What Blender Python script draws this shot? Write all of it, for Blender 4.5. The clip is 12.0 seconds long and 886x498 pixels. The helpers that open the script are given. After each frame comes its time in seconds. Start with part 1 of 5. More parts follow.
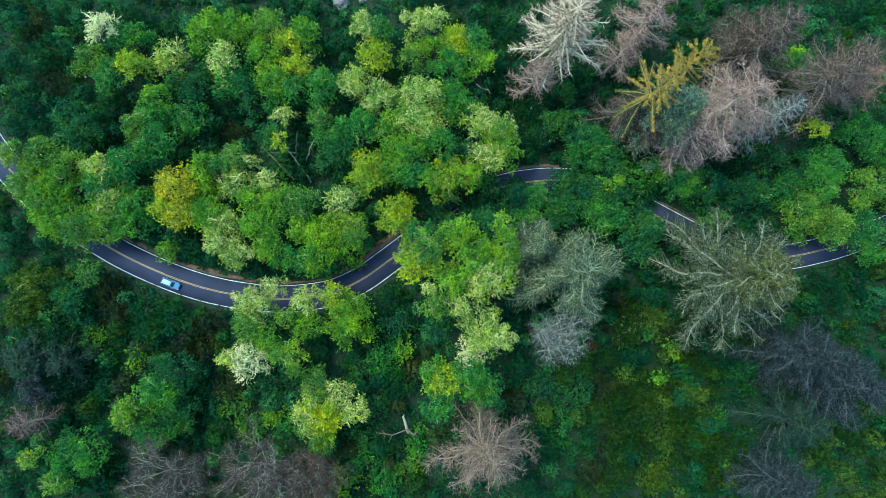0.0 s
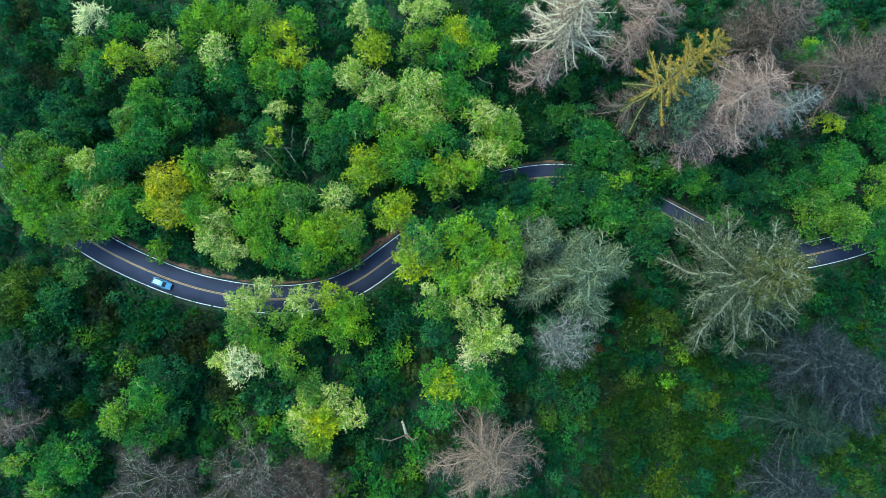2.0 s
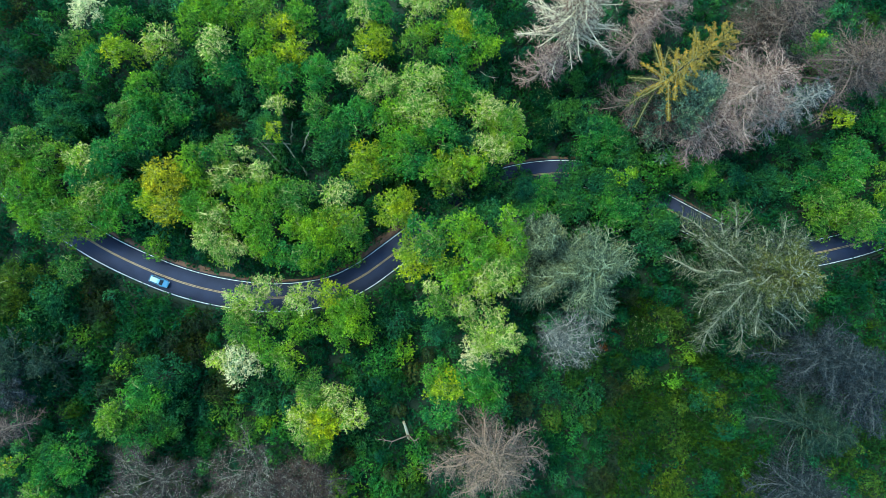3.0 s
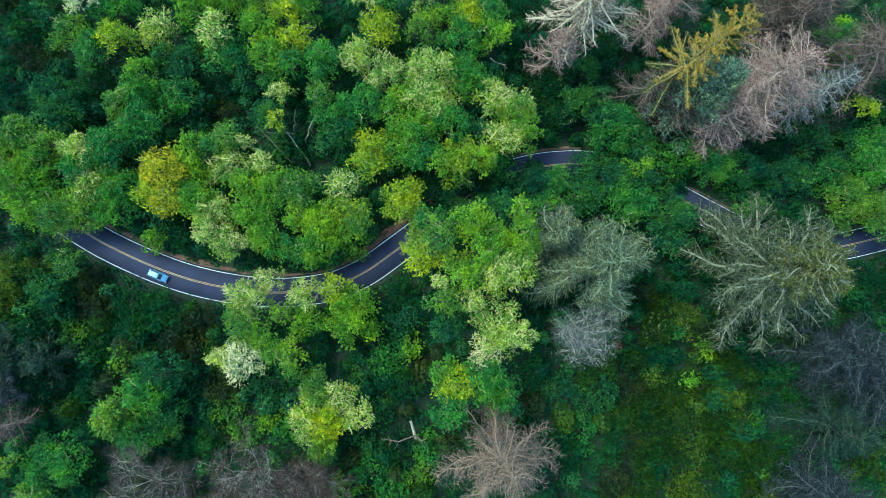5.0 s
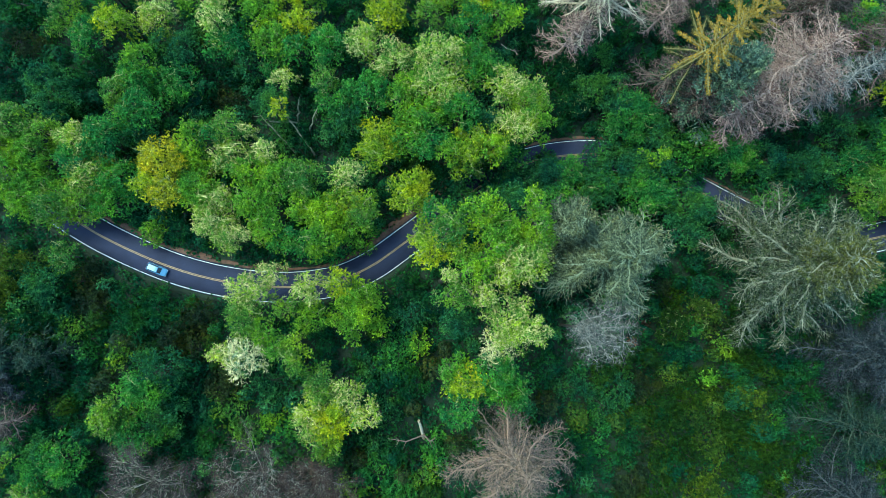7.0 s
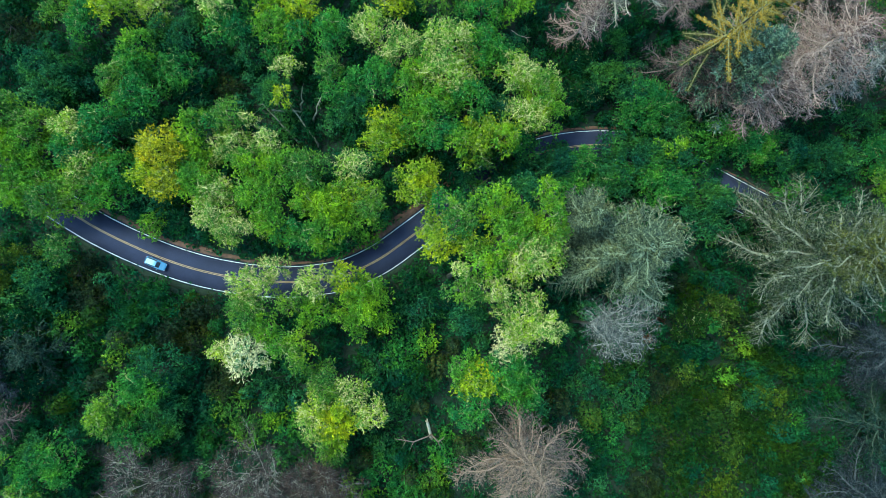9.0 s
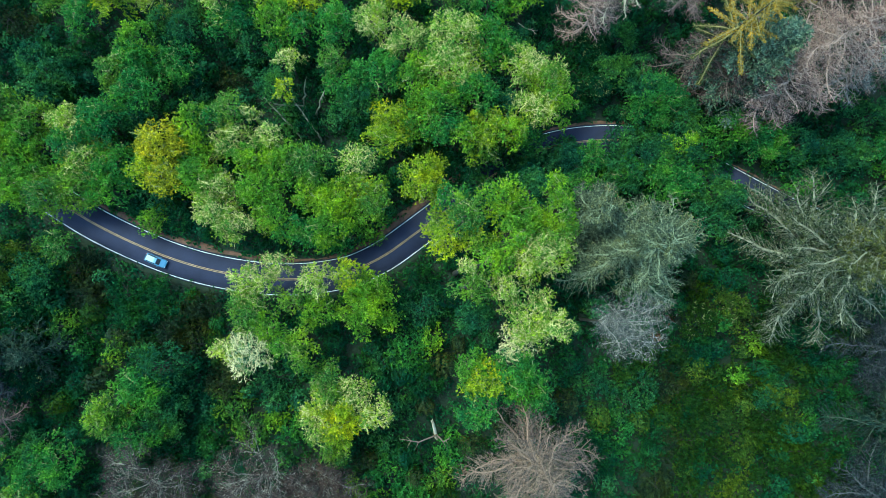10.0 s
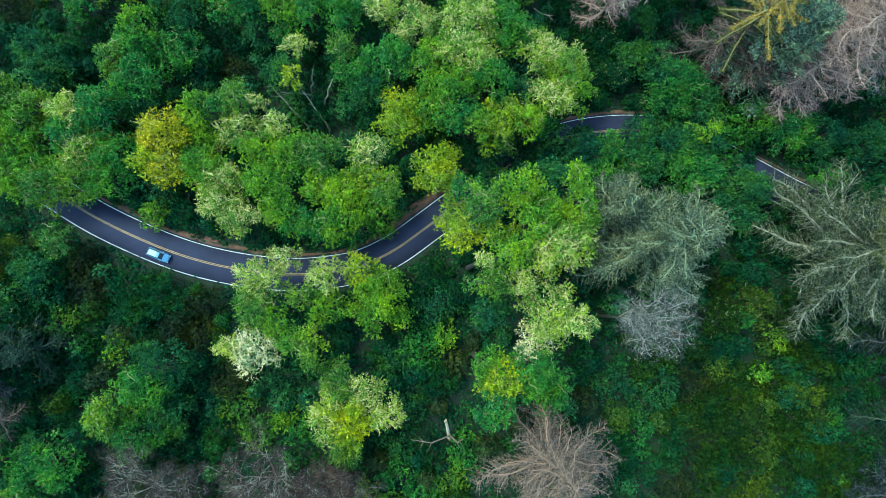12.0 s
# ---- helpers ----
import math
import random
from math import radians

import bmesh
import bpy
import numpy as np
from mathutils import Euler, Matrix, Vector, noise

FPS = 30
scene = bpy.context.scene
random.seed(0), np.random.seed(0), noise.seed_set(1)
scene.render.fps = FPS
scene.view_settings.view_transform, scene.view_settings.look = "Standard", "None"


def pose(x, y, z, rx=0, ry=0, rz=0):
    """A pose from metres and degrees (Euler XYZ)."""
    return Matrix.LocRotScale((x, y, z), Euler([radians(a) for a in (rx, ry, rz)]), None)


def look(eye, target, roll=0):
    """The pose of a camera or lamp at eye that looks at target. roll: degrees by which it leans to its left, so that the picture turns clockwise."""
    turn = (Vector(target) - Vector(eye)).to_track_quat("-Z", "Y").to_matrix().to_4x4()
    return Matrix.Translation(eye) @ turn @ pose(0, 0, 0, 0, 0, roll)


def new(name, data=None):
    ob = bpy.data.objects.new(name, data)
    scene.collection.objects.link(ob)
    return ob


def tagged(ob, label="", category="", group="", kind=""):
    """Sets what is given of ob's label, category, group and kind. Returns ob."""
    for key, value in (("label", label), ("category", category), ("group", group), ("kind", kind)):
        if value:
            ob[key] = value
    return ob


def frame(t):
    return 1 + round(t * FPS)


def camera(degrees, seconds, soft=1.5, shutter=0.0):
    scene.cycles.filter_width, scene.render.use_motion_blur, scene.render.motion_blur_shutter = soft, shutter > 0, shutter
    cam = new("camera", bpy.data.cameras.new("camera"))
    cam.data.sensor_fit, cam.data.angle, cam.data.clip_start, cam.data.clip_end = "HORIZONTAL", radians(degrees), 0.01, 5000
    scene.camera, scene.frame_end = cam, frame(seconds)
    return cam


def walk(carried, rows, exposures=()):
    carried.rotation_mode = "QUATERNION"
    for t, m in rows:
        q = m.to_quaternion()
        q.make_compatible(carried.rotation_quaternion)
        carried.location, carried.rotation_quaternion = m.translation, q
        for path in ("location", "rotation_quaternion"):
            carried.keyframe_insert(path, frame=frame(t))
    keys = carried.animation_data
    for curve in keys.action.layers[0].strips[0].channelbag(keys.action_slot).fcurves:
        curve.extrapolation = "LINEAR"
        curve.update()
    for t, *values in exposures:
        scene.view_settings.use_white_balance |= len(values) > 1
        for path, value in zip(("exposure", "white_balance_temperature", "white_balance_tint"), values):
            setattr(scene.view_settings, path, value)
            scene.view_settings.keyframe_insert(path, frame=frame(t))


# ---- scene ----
cam = camera(72.0, 12.0, soft=0.85)
PATH = [
    (0, 0.122, 0.016, 146.795, 5.623, -4.106, 0.015),
    (0.5, 0.303, 0.093, 145.588, 5.664, -4.070, 0.009),
    (1, 0.470, 0.140, 144.393, 5.685, -4.031, 0.008),
    (1.5, 0.613, 0.166, 143.195, 5.689, -3.994, 0.018),
    (2, 0.707, 0.150, 141.972, 5.655, -3.949, 0.036),
    (2.5, 0.733, 0.123, 140.731, 5.611, -3.904, 0.051),
    (3, 0.652, 0.063, 139.477, 5.550, -3.845, 0.067),
    (5, -0.156, -0.288, 134.516, 5.280, -3.564, 0.134),
    (5.5, -0.415, -0.376, 133.309, 5.222, -3.461, 0.153),
    (6, -0.655, -0.479, 132.108, 5.153, -3.382, 0.175),
    (6.5, -0.889, -0.586, 130.921, 5.080, -3.319, 0.192),
    (7, -1.121, -0.695, 129.765, 5.011, -3.286, 0.201),
    (9, -2.270, -1.133, 125.287, 4.788, -3.149, 0.246),
    (9.5, -2.653, -1.240, 124.163, 4.734, -3.127, 0.258),
    (10, -3.116, -1.349, 123.025, 4.674, -3.107, 0.259),
    (10.5, -3.633, -1.448, 121.891, 4.619, -3.095, 0.247),
    (11, -4.192, -1.540, 120.773, 4.563, -3.087, 0.235),
    (11.5, -4.775, -1.631, 119.659, 4.501, -3.084, 0.228),
    (12, -5.354, -1.714, 118.556, 4.442, -3.094, 0.222),
]
walk(cam, [(t, pose(*p)) for t, *p in PATH], [(0.0, 2.10, 6050, -17), (12.0, 2.10, 6050, -17)])

# ---- daylight: soft high cloud with a weak broad sun ----
SUN_ELEVATION, SUN_AZIMUTH = 58.0, 300.0
world = bpy.data.worlds.new("overcast_sky")
scene.world = world
world.use_nodes = True
wt = world.node_tree
sky = wt.nodes.new("ShaderNodeTexSky")
sky.sky_type = "NISHITA"
sky.sun_disc = False
sky.sun_elevation = radians(SUN_ELEVATION)
sky.sun_rotation = radians(SUN_AZIMUTH)
sky.air_density, sky.dust_density, sky.ozone_density = 1.0, 0.6, 2.0
back = wt.nodes["Background"]
wt.links.new(sky.outputs[0], back.inputs[0])
back.inputs[1].default_value = 0.15

sun_data = bpy.data.lights.new("sun", "SUN")
sun_data.energy = 0.9
sun_data.angle = radians(22)
sun_data.color = (1.0, 0.97, 0.84)
sun = new("sun", sun_data)
sa, se = radians(SUN_AZIMUTH), radians(SUN_ELEVATION)
sun.matrix_world = look((60 * math.sin(sa) * math.cos(se), 60 * math.cos(sa) * math.cos(se), 60 * math.sin(se)), (0, 0, 0))


# ---- materials ----
def node_material(name):
    m = bpy.data.materials.new(name)
    m.use_nodes = True
    return m, m.node_tree, m.node_tree.nodes["Principled BSDF"]


def ramp(nt, stops):
    r = nt.nodes.new("ShaderNodeValToRGB")
    el = r.color_ramp.elements
    while len(el) < len(stops):
        el.new(0.5)
    for e, (at, c) in zip(el, stops):
        e.position, e.color = at, (*c, 1)
    return r


def noise_node(nt, scale, detail=3.0, rough=0.6, local=True):
    co = nt.nodes.new("ShaderNodeTexCoord" if local else "ShaderNodeNewGeometry")
    n = nt.nodes.new("ShaderNodeTexNoise")
    n.inputs["Scale"].default_value, n.inputs["Detail"].default_value, n.inputs["Roughness"].default_value = scale, detail, rough
    nt.links.new(co.outputs["Object" if local else "Position"], n.inputs["Vector"])
    return n


def mix_colour(nt, kind, fac, a, b):
    x = nt.nodes.new("ShaderNodeMix")
    x.data_type, x.blend_type = "RGBA", kind
    for value, socket in ((fac, x.inputs[0]), (a, x.inputs[6]), (b, x.inputs[7])):
        if isinstance(value, bpy.types.NodeSocket):
            nt.links.new(value, socket)
        else:
            socket.default_value = value if isinstance(value, float) else (*value, 1)
    return x.outputs[2]


def leaf_material(name, low, mid, high, translucent=0.42, patch=0.75, rough=0.55):
    """Foliage: each leaf its own shade, tufts of fresher growth, and patches of yellower or bluer leaves across a crown."""
    m, nt, bsdf = node_material(name)
    geo = nt.nodes.new("ShaderNodeNewGeometry")
    r = ramp(nt, [(0.0, low), (0.5, mid), (1.0, high)])
    nt.links.new(geo.outputs["Random Per Island"], r.inputs[0])
    n = noise_node(nt, 0.21, 3.0, local=False)
    pr = ramp(nt, [(0.36, (0.46, 0.66, 1.10)), (0.48, (0.92, 0.97, 1.0)), (0.55, (1.22, 1.08, 0.85)), (0.64, (1.85, 1.38, 0.55))])
    nt.links.new(n.outputs[0], pr.inputs[0])
    col = mix_colour(nt, "MULTIPLY", patch, r.outputs[0], pr.outputs[0])
    tuft = noise_node(nt, 0.95, 2.0, local=False)
    tr = ramp(nt, [(0.34, (0.52, 0.60, 0.68)), (0.5, (1, 1, 1)), (0.66, (1.6, 1.5, 1.3))])
    nt.links.new(tuft.outputs[0], tr.inputs[0])
    col = mix_colour(nt, "MULTIPLY", 1.0, col, tr.outputs[0])
    info = nt.nodes.new("ShaderNodeObjectInfo")
    tone = ramp(nt, [(0.0, (0.78, 0.88, 1.0)), (1.0, (1.16, 1.10, 0.92))])
    nt.links.new(info.outputs["Random"], tone.inputs[0])
    col = mix_colour(nt, "MULTIPLY", 1.0, col, tone.outputs[0])
    nt.links.new(col, bsdf.inputs["Base Color"])
    bsdf.inputs["Roughness"].default_value = rough
    bsdf.inputs["Specular IOR Level"].default_value = 0.10
    thin = nt.nodes.new("ShaderNodeBsdfTranslucent")
    nt.links.new(col, thin.inputs[0])
    ms = nt.nodes.new("ShaderNodeMixShader")
    ms.inputs[0].default_value = translucent
    nt.links.new(bsdf.outputs[0], ms.inputs[1])
    nt.links.new(thin.outputs[0], ms.inputs[2])
    nt.links.new(ms.outputs[0], nt.nodes["Material Output"].inputs[0])
    return m


def wood_material(name, a, b, scale=6.0, rough=0.9):
    """Bark or dead wood with long grain, lichen blotches and a rough relief."""
    m, nt, bsdf = node_material(name)
    n = noise_node(nt, scale, 5.0)
    r = ramp(nt, [(0.3, a), (0.7, b)])
    nt.links.new(n.outputs[0], r.inputs[0])
    geo = nt.nodes.new("ShaderNodeNewGeometry")
    t = ramp(nt, [(0.0, (0.7, 0.7, 0.72)), (1.0, (1.25, 1.22, 1.18))])
    nt.links.new(geo.outputs["Random Per Island"], t.inputs[0])
    col = mix_colour(nt, "MULTIPLY", 1.0, r.outputs[0], t.outputs[0])
    nt.links.new(col, bsdf.inputs["Base Color"])
    bsdf.inputs["Roughness"].default_value = rough
    bump = nt.nodes.new("ShaderNodeBump")
    bump.inputs["Strength"].default_value, bump.inputs["Distance"].default_value = 0.4, 0.02
    nt.links.new(n.outputs[0], bump.inputs["Height"])
    nt.links.new(bump.outputs[0], bsdf.inputs["Normal"])
    return m


LEAF = {
    "lime": leaf_material("leaf_lime_green", (0.0799, 0.168, 0.015), (0.145, 0.305, 0.027), (0.254, 0.465, 0.0473)),
    "green": leaf_material("leaf_mid_green", (0.03677, 0.1223, 0.02281), (0.06681, 0.221, 0.04138), (0.117, 0.3456, 0.06832)),
    "emerald": leaf_material("leaf_blue_green", (0.02344, 0.07857, 0.0272), (0.04267, 0.1427, 0.04946), (0.0747, 0.2306, 0.08243)),
    # deep, fern, sedge, moor: greens darkened to carry shade of the lower corners
    "deep": leaf_material("leaf_shade_darkened_green", (0.01024, 0.0495, 0.01797), (0.01506, 0.07277, 0.02649), (0.02259, 0.1091, 0.03969)),
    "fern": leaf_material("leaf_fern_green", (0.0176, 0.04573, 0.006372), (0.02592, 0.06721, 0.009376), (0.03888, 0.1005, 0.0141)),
    "sedge": leaf_material("leaf_shade_dimmed_olive", (0.04065, 0.07613, 0.01129), (0.05964, 0.1119, 0.01663), (0.08952, 0.1676, 0.02495)),
    "moor": leaf_material("leaf_shade_dulled_green", (0.01269, 0.05861, 0.02025), (0.01875, 0.08621, 0.02967), (0.02809, 0.1298, 0.04461)),
    "yellow": leaf_material("leaf_autumn_gold", (0.1938, 0.2097, 0.0096), (0.456, 0.431, 0.0192), (0.7524, 0.6756, 0.06), patch=0.35),
    "gold": leaf_material("leaf_yellow_green", (0.1092, 0.204, 0.009), (0.2645, 0.372, 0.018), (0.4945, 0.564, 0.05), patch=0.6),
    "pale": leaf_material("leaf_silvery_sage", (0.1066, 0.178, 0.02287), (0.1933, 0.323, 0.04155), (0.3391, 0.565, 0.07275)),
    "olive": leaf_material("leaf_olive", (0.0664, 0.134, 0.0182), (0.121, 0.243, 0.033), (0.211, 0.422, 0.0578)),
    # dull tone, with shade put into the leaf colour too
    "dusk": leaf_material("leaf_shade_dulled_brown_green", (0.02247, 0.03739, 0.01437), (0.03306, 0.05508, 0.02112), (0.04959, 0.08249, 0.03163)),
    "lichen": leaf_material("leaf_lichen_grey", (0.096, 0.18, 0.05175), (0.24, 0.36, 0.1265), (0.528, 0.648, 0.299)),
    "rust": leaf_material("leaf_rust_brown", (0.042, 0.0217, 0.0105), (0.096, 0.0496, 0.0245), (0.156, 0.0868, 0.049)),
}
NEEDLE = {
    "gold": leaf_material("needle_gold", (0.09405, 0.06713, 0.0072), (0.2308, 0.1519, 0.018), (0.4446, 0.2967, 0.051), 0.15, 0.3),
    "ochre": leaf_material("needle_olive_gold", (0.0243, 0.03158, 0.008568), (0.05966, 0.06947, 0.01809), (0.1458, 0.1579, 0.04046), 0.15, 0.3),
    "moss": leaf_material("needle_moss_green", (0.00828, 0.01811, 0.01052), (0.02346, 0.04074, 0.02104), (0.08968, 0.1169, 0.04909), 0.15, 0.35),
    "sage": leaf_material("needle_sage", (0.02361, 0.03641, 0.02192), (0.0625, 0.08223, 0.04495), (0.1736, 0.1956, 0.1041), 0.15, 0.3),
    "blue": leaf_material("needle_blue_green", (0.03072, 0.06104, 0.04048), (0.081, 0.1315, 0.08272), (0.2234, 0.2817, 0.176), 0.15, 0.3),
    "dark": leaf_material("needle_dark_green", (0.006, 0.0176, 0.012), (0.015, 0.0352, 0.0224), (0.0435, 0.0784, 0.048), 0.15, 0.3),
    "mauve": leaf_material("twig_mauve_grey", (0.0512, 0.02717, 0.02356), (0.1171, 0.06498, 0.0561), (0.2634, 0.1566, 0.1346), 0.0, 0.1),
    "brown": leaf_material("twig_red_brown", (0.01707, 0.01102, 0.009639), (0.03917, 0.0257, 0.02249), (0.08789, 0.05967, 0.05141), 0.0, 0.1),
    "umber": leaf_material("twig_umber", (0.03825, 0.02808, 0.0224), (0.0833, 0.0624, 0.0496), (0.1785, 0.1388, 0.112), 0.0, 0.2),
    "slate": leaf_material("twig_dark_slate", (0.004114, 0.00705, 0.00891), (0.01029, 0.01627, 0.0196), (0.03188, 0.04338, 0.05108), 0.0, 0.1),
    "silver": leaf_material("twig_silver_grey", (0.03, 0.03135, 0.02904), (0.0625, 0.0665, 0.06248), (0.145, 0.1472, 0.1364), 0.0, 0.1),
}
MOSS_WOOD = wood_material("mossy_grey_wood", (0.06451, 0.07392, 0.04453), (0.3097, 0.3192, 0.2105), 1.6)
SAGE_WOOD = wood_material("sage_grey_lichen_wood", (0.1017, 0.1283, 0.07181), (0.3459, 0.4127, 0.2365))
UMBER_WOOD = wood_material("umber_grey_dead_wood", (0.1254, 0.07775, 0.05301), (0.3584, 0.2396, 0.1671))
OCHRE_WOOD = wood_material("ochre_lichen_bark", (0.12, 0.105, 0.035), (0.36, 0.31, 0.11))
SILVER_WOOD = wood_material("silver_dead_wood", (0.1596, 0.1529, 0.1265), (0.42, 0.3975, 0.333))
BARK = wood_material("bark_grey_brown", (0.018, 0.020, 0.013), (0.050, 0.050, 0.034))
PALE_WOOD = wood_material("lichen_covered_wood", (0.3943, 0.3814, 0.1046), (0.8342, 0.763, 0.2887))
TWIG_WOOD = wood_material("yellow_green_twig_bark", (0.16, 0.20, 0.05), (0.44, 0.46, 0.17))
LICHEN_WOOD = wood_material("white_lichen_wood", (0.4253, 0.4125, 0.184), (0.9356, 0.85, 0.4416))
BONE_WOOD = wood_material("bleached_dead_wood", (0.3832, 0.3121, 0.2024), (0.7664, 0.6454, 0.4416))
GREY_WOOD = wood_material("grey_dead_wood", (0.2145, 0.1392, 0.1073), (0.5578, 0.3936, 0.3079))
FERN_WOOD = wood_material("dark_mossy_wood", (0.01792, 0.0336, 0.01872), (0.07392, 0.112, 0.06448))
DULL_WOOD = wood_material("dull_brown_dead_wood", (0.08, 0.0525, 0.0392), (0.288, 0.2025, 0.1575))
ASH_WOOD = wood_material("ash_grey_dead_wood", (0.136, 0.1287, 0.095), (0.352, 0.3276, 0.2584))
SLATE_WOOD = wood_material("dark_dead_wood", (0.02192, 0.02774, 0.02678), (0.1349, 0.151, 0.1512))


def ground_material():
    m, nt, bsdf = node_material("forest_floor")
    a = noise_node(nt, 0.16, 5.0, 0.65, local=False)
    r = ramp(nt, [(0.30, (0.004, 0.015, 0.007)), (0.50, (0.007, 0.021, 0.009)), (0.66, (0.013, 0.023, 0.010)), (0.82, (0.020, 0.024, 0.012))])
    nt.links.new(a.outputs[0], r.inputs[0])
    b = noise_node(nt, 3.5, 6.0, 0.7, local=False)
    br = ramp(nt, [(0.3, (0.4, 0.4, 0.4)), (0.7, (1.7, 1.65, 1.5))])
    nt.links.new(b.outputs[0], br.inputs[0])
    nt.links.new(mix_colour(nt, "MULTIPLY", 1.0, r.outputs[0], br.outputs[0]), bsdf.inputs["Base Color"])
    bsdf.inputs["Roughness"].default_value = 0.95
    bump = nt.nodes.new("ShaderNodeBump")
    bump.inputs["Strength"].default_value, bump.inputs["Distance"].default_value = 0.8, 0.12
    nt.links.new(b.outputs[0], bump.inputs["Height"])
    nt.links.new(bump.outputs[0], bsdf.inputs["Normal"])
    return m


def asphalt_material():
    m, nt, bsdf = node_material("asphalt")
    fine = noise_node(nt, 14.0, 6.0, 0.75, local=False)
    r = ramp(nt, [(0.3, (0.012, 0.016, 0.040)), (0.7, (0.022, 0.028, 0.062))])
    nt.links.new(fine.outputs[0], r.inputs[0])
    big = noise_node(nt, 0.22, 4.0, 0.6, local=False)
    br = ramp(nt, [(0.35, (0.82, 0.82, 0.84)), (0.65, (1.18, 1.17, 1.15))])
    nt.links.new(big.outputs[0], br.inputs[0])
    nt.links.new(mix_colour(nt, "MULTIPLY", 1.0, r.outputs[0], br.outputs[0]), bsdf.inputs["Base Color"])
    bsdf.inputs["Roughness"].default_value = 0.86
    bump = nt.nodes.new("ShaderNodeBump")
    bump.inputs["Strength"].default_value, bump.inputs["Distance"].default_value = 0.35, 0.01
    nt.links.new(fine.outputs[0], bump.inputs["Height"])
    nt.links.new(bump.outputs[0], bsdf.inputs["Normal"])
    return m


def plain_material(name, a, b, scale, rough, metal=0.0):
    """A surface whose colour wanders between two tones."""
    m, nt, bsdf = node_material(name)
    n = noise_node(nt, scale, 5.0, 0.65, local=False)
    r = ramp(nt, [(0.32, a), (0.68, b)])
    nt.links.new(n.outputs[0], r.inputs[0])
    nt.links.new(r.outputs[0], bsdf.inputs["Base Color"])
    bsdf.inputs["Roughness"].default_value, bsdf.inputs["Metallic"].default_value = rough, metal
    return m


GROUND = ground_material()
ASPHALT = asphalt_material()
GRASS = plain_material("dark_mossy_grass", (0.005, 0.015, 0.006), (0.014, 0.028, 0.011), 1.4, 0.95)
LINE_WHITE = plain_material("road_paint_white", (0.55, 0.56, 0.56), (0.80, 0.80, 0.78), 1.3, 0.7)
LINE_YELLOW = plain_material("road_paint_yellow", (0.26, 0.175, 0.085), (0.42, 0.29, 0.14), 1.3, 0.7)
VERGE = plain_material("bare_red_brown_earth", (0.075, 0.042, 0.026), (0.18, 0.095, 0.060), 0.9, 0.95)
ROCK = plain_material("pale_rock", (0.13, 0.112, 0.11), (0.27, 0.235, 0.23), 1.1, 0.9)
CAR_PAINT = plain_material("pale_blue_car_paint", (0.055, 0.17, 0.30), (0.068, 0.195, 0.33), 2.0, 0.25, 0.1)
CAR_ROOF = plain_material("pale_roof_paint", (0.15, 0.31, 0.42), (0.18, 0.35, 0.46), 2.0, 0.3)
CAR_GLASS = plain_material("dark_tinted_glass", (0.010, 0.013, 0.016), (0.014, 0.017, 0.02), 2.0, 0.06)
RUBBER = plain_material("tyre_rubber", (0.014, 0.014, 0.015), (0.026, 0.026, 0.027), 8.0, 0.85)
ALLOY = plain_material("alloy_wheel", (0.45, 0.46, 0.47), (0.58, 0.58, 0.6), 6.0, 0.3, 0.9)
LAMP_CLEAR = plain_material("clear_lamp", (0.62, 0.64, 0.66), (0.74, 0.76, 0.78), 6.0, 0.12)
LAMP_RED = plain_material("red_lamp", (0.30, 0.012, 0.012), (0.38, 0.018, 0.016), 6.0, 0.15)


# ---- building helpers ----
def mesh_from(name, verts, faces, material):
    """verts: (n, 3) array; faces: (k, 3) or (k, 4) index array."""
    verts, faces = np.asarray(verts, np.float32), np.asarray(faces, np.int32)
    me = bpy.data.meshes.new(name)
    k, side = faces.shape
    me.vertices.add(len(verts))
    me.vertices.foreach_set("co", verts.ravel())
    me.loops.add(k * side)
    me.loops.foreach_set("vertex_index", faces.ravel())
    me.polygons.add(k)
    me.polygons.foreach_set("loop_start", np.arange(0, k * side, side, dtype=np.int32))
    me.update(calc_edges=True)
    me.materials.append(material)
    return me


def child(name, me, parent, label=""):
    ob = new(name, me)
    ob.parent = parent
    if label:
        tagged(ob, label)
    return ob


def part(name, bm, material, parent, label=""):
    me = bpy.data.meshes.new(name)
    bm.to_mesh(me)
    bm.free()
    me.materials.append(material)
    return child(name, me, parent, label)


def unit(v):
    return v / np.maximum(np.linalg.norm(v, axis=-1, keepdims=True), 1e-9)


def leaves(rng, at, facing, length, width, jitter=0.7, along=None):
    """Small bent blades at the points, facing roughly the given way, and pointing along if that is given."""
    n = len(at)
    up = unit(facing + jitter * rng.normal(size=(n, 3)))
    u = unit(np.cross(up, rng.normal(size=(n, 3)))) if along is None else unit(along)
    v = unit(np.cross(up, u))
    s = rng.uniform(0.6, 1.35, (n, 1))
    u, v = u * length * s * 0.5, v * width * s * 0.5
    verts = np.stack([at - u * 0.8 - v, at - u * 0.8 + v, at + u * 1.15], 1).reshape(-1, 3)
    return verts, np.arange(3 * n).reshape(n, 3)


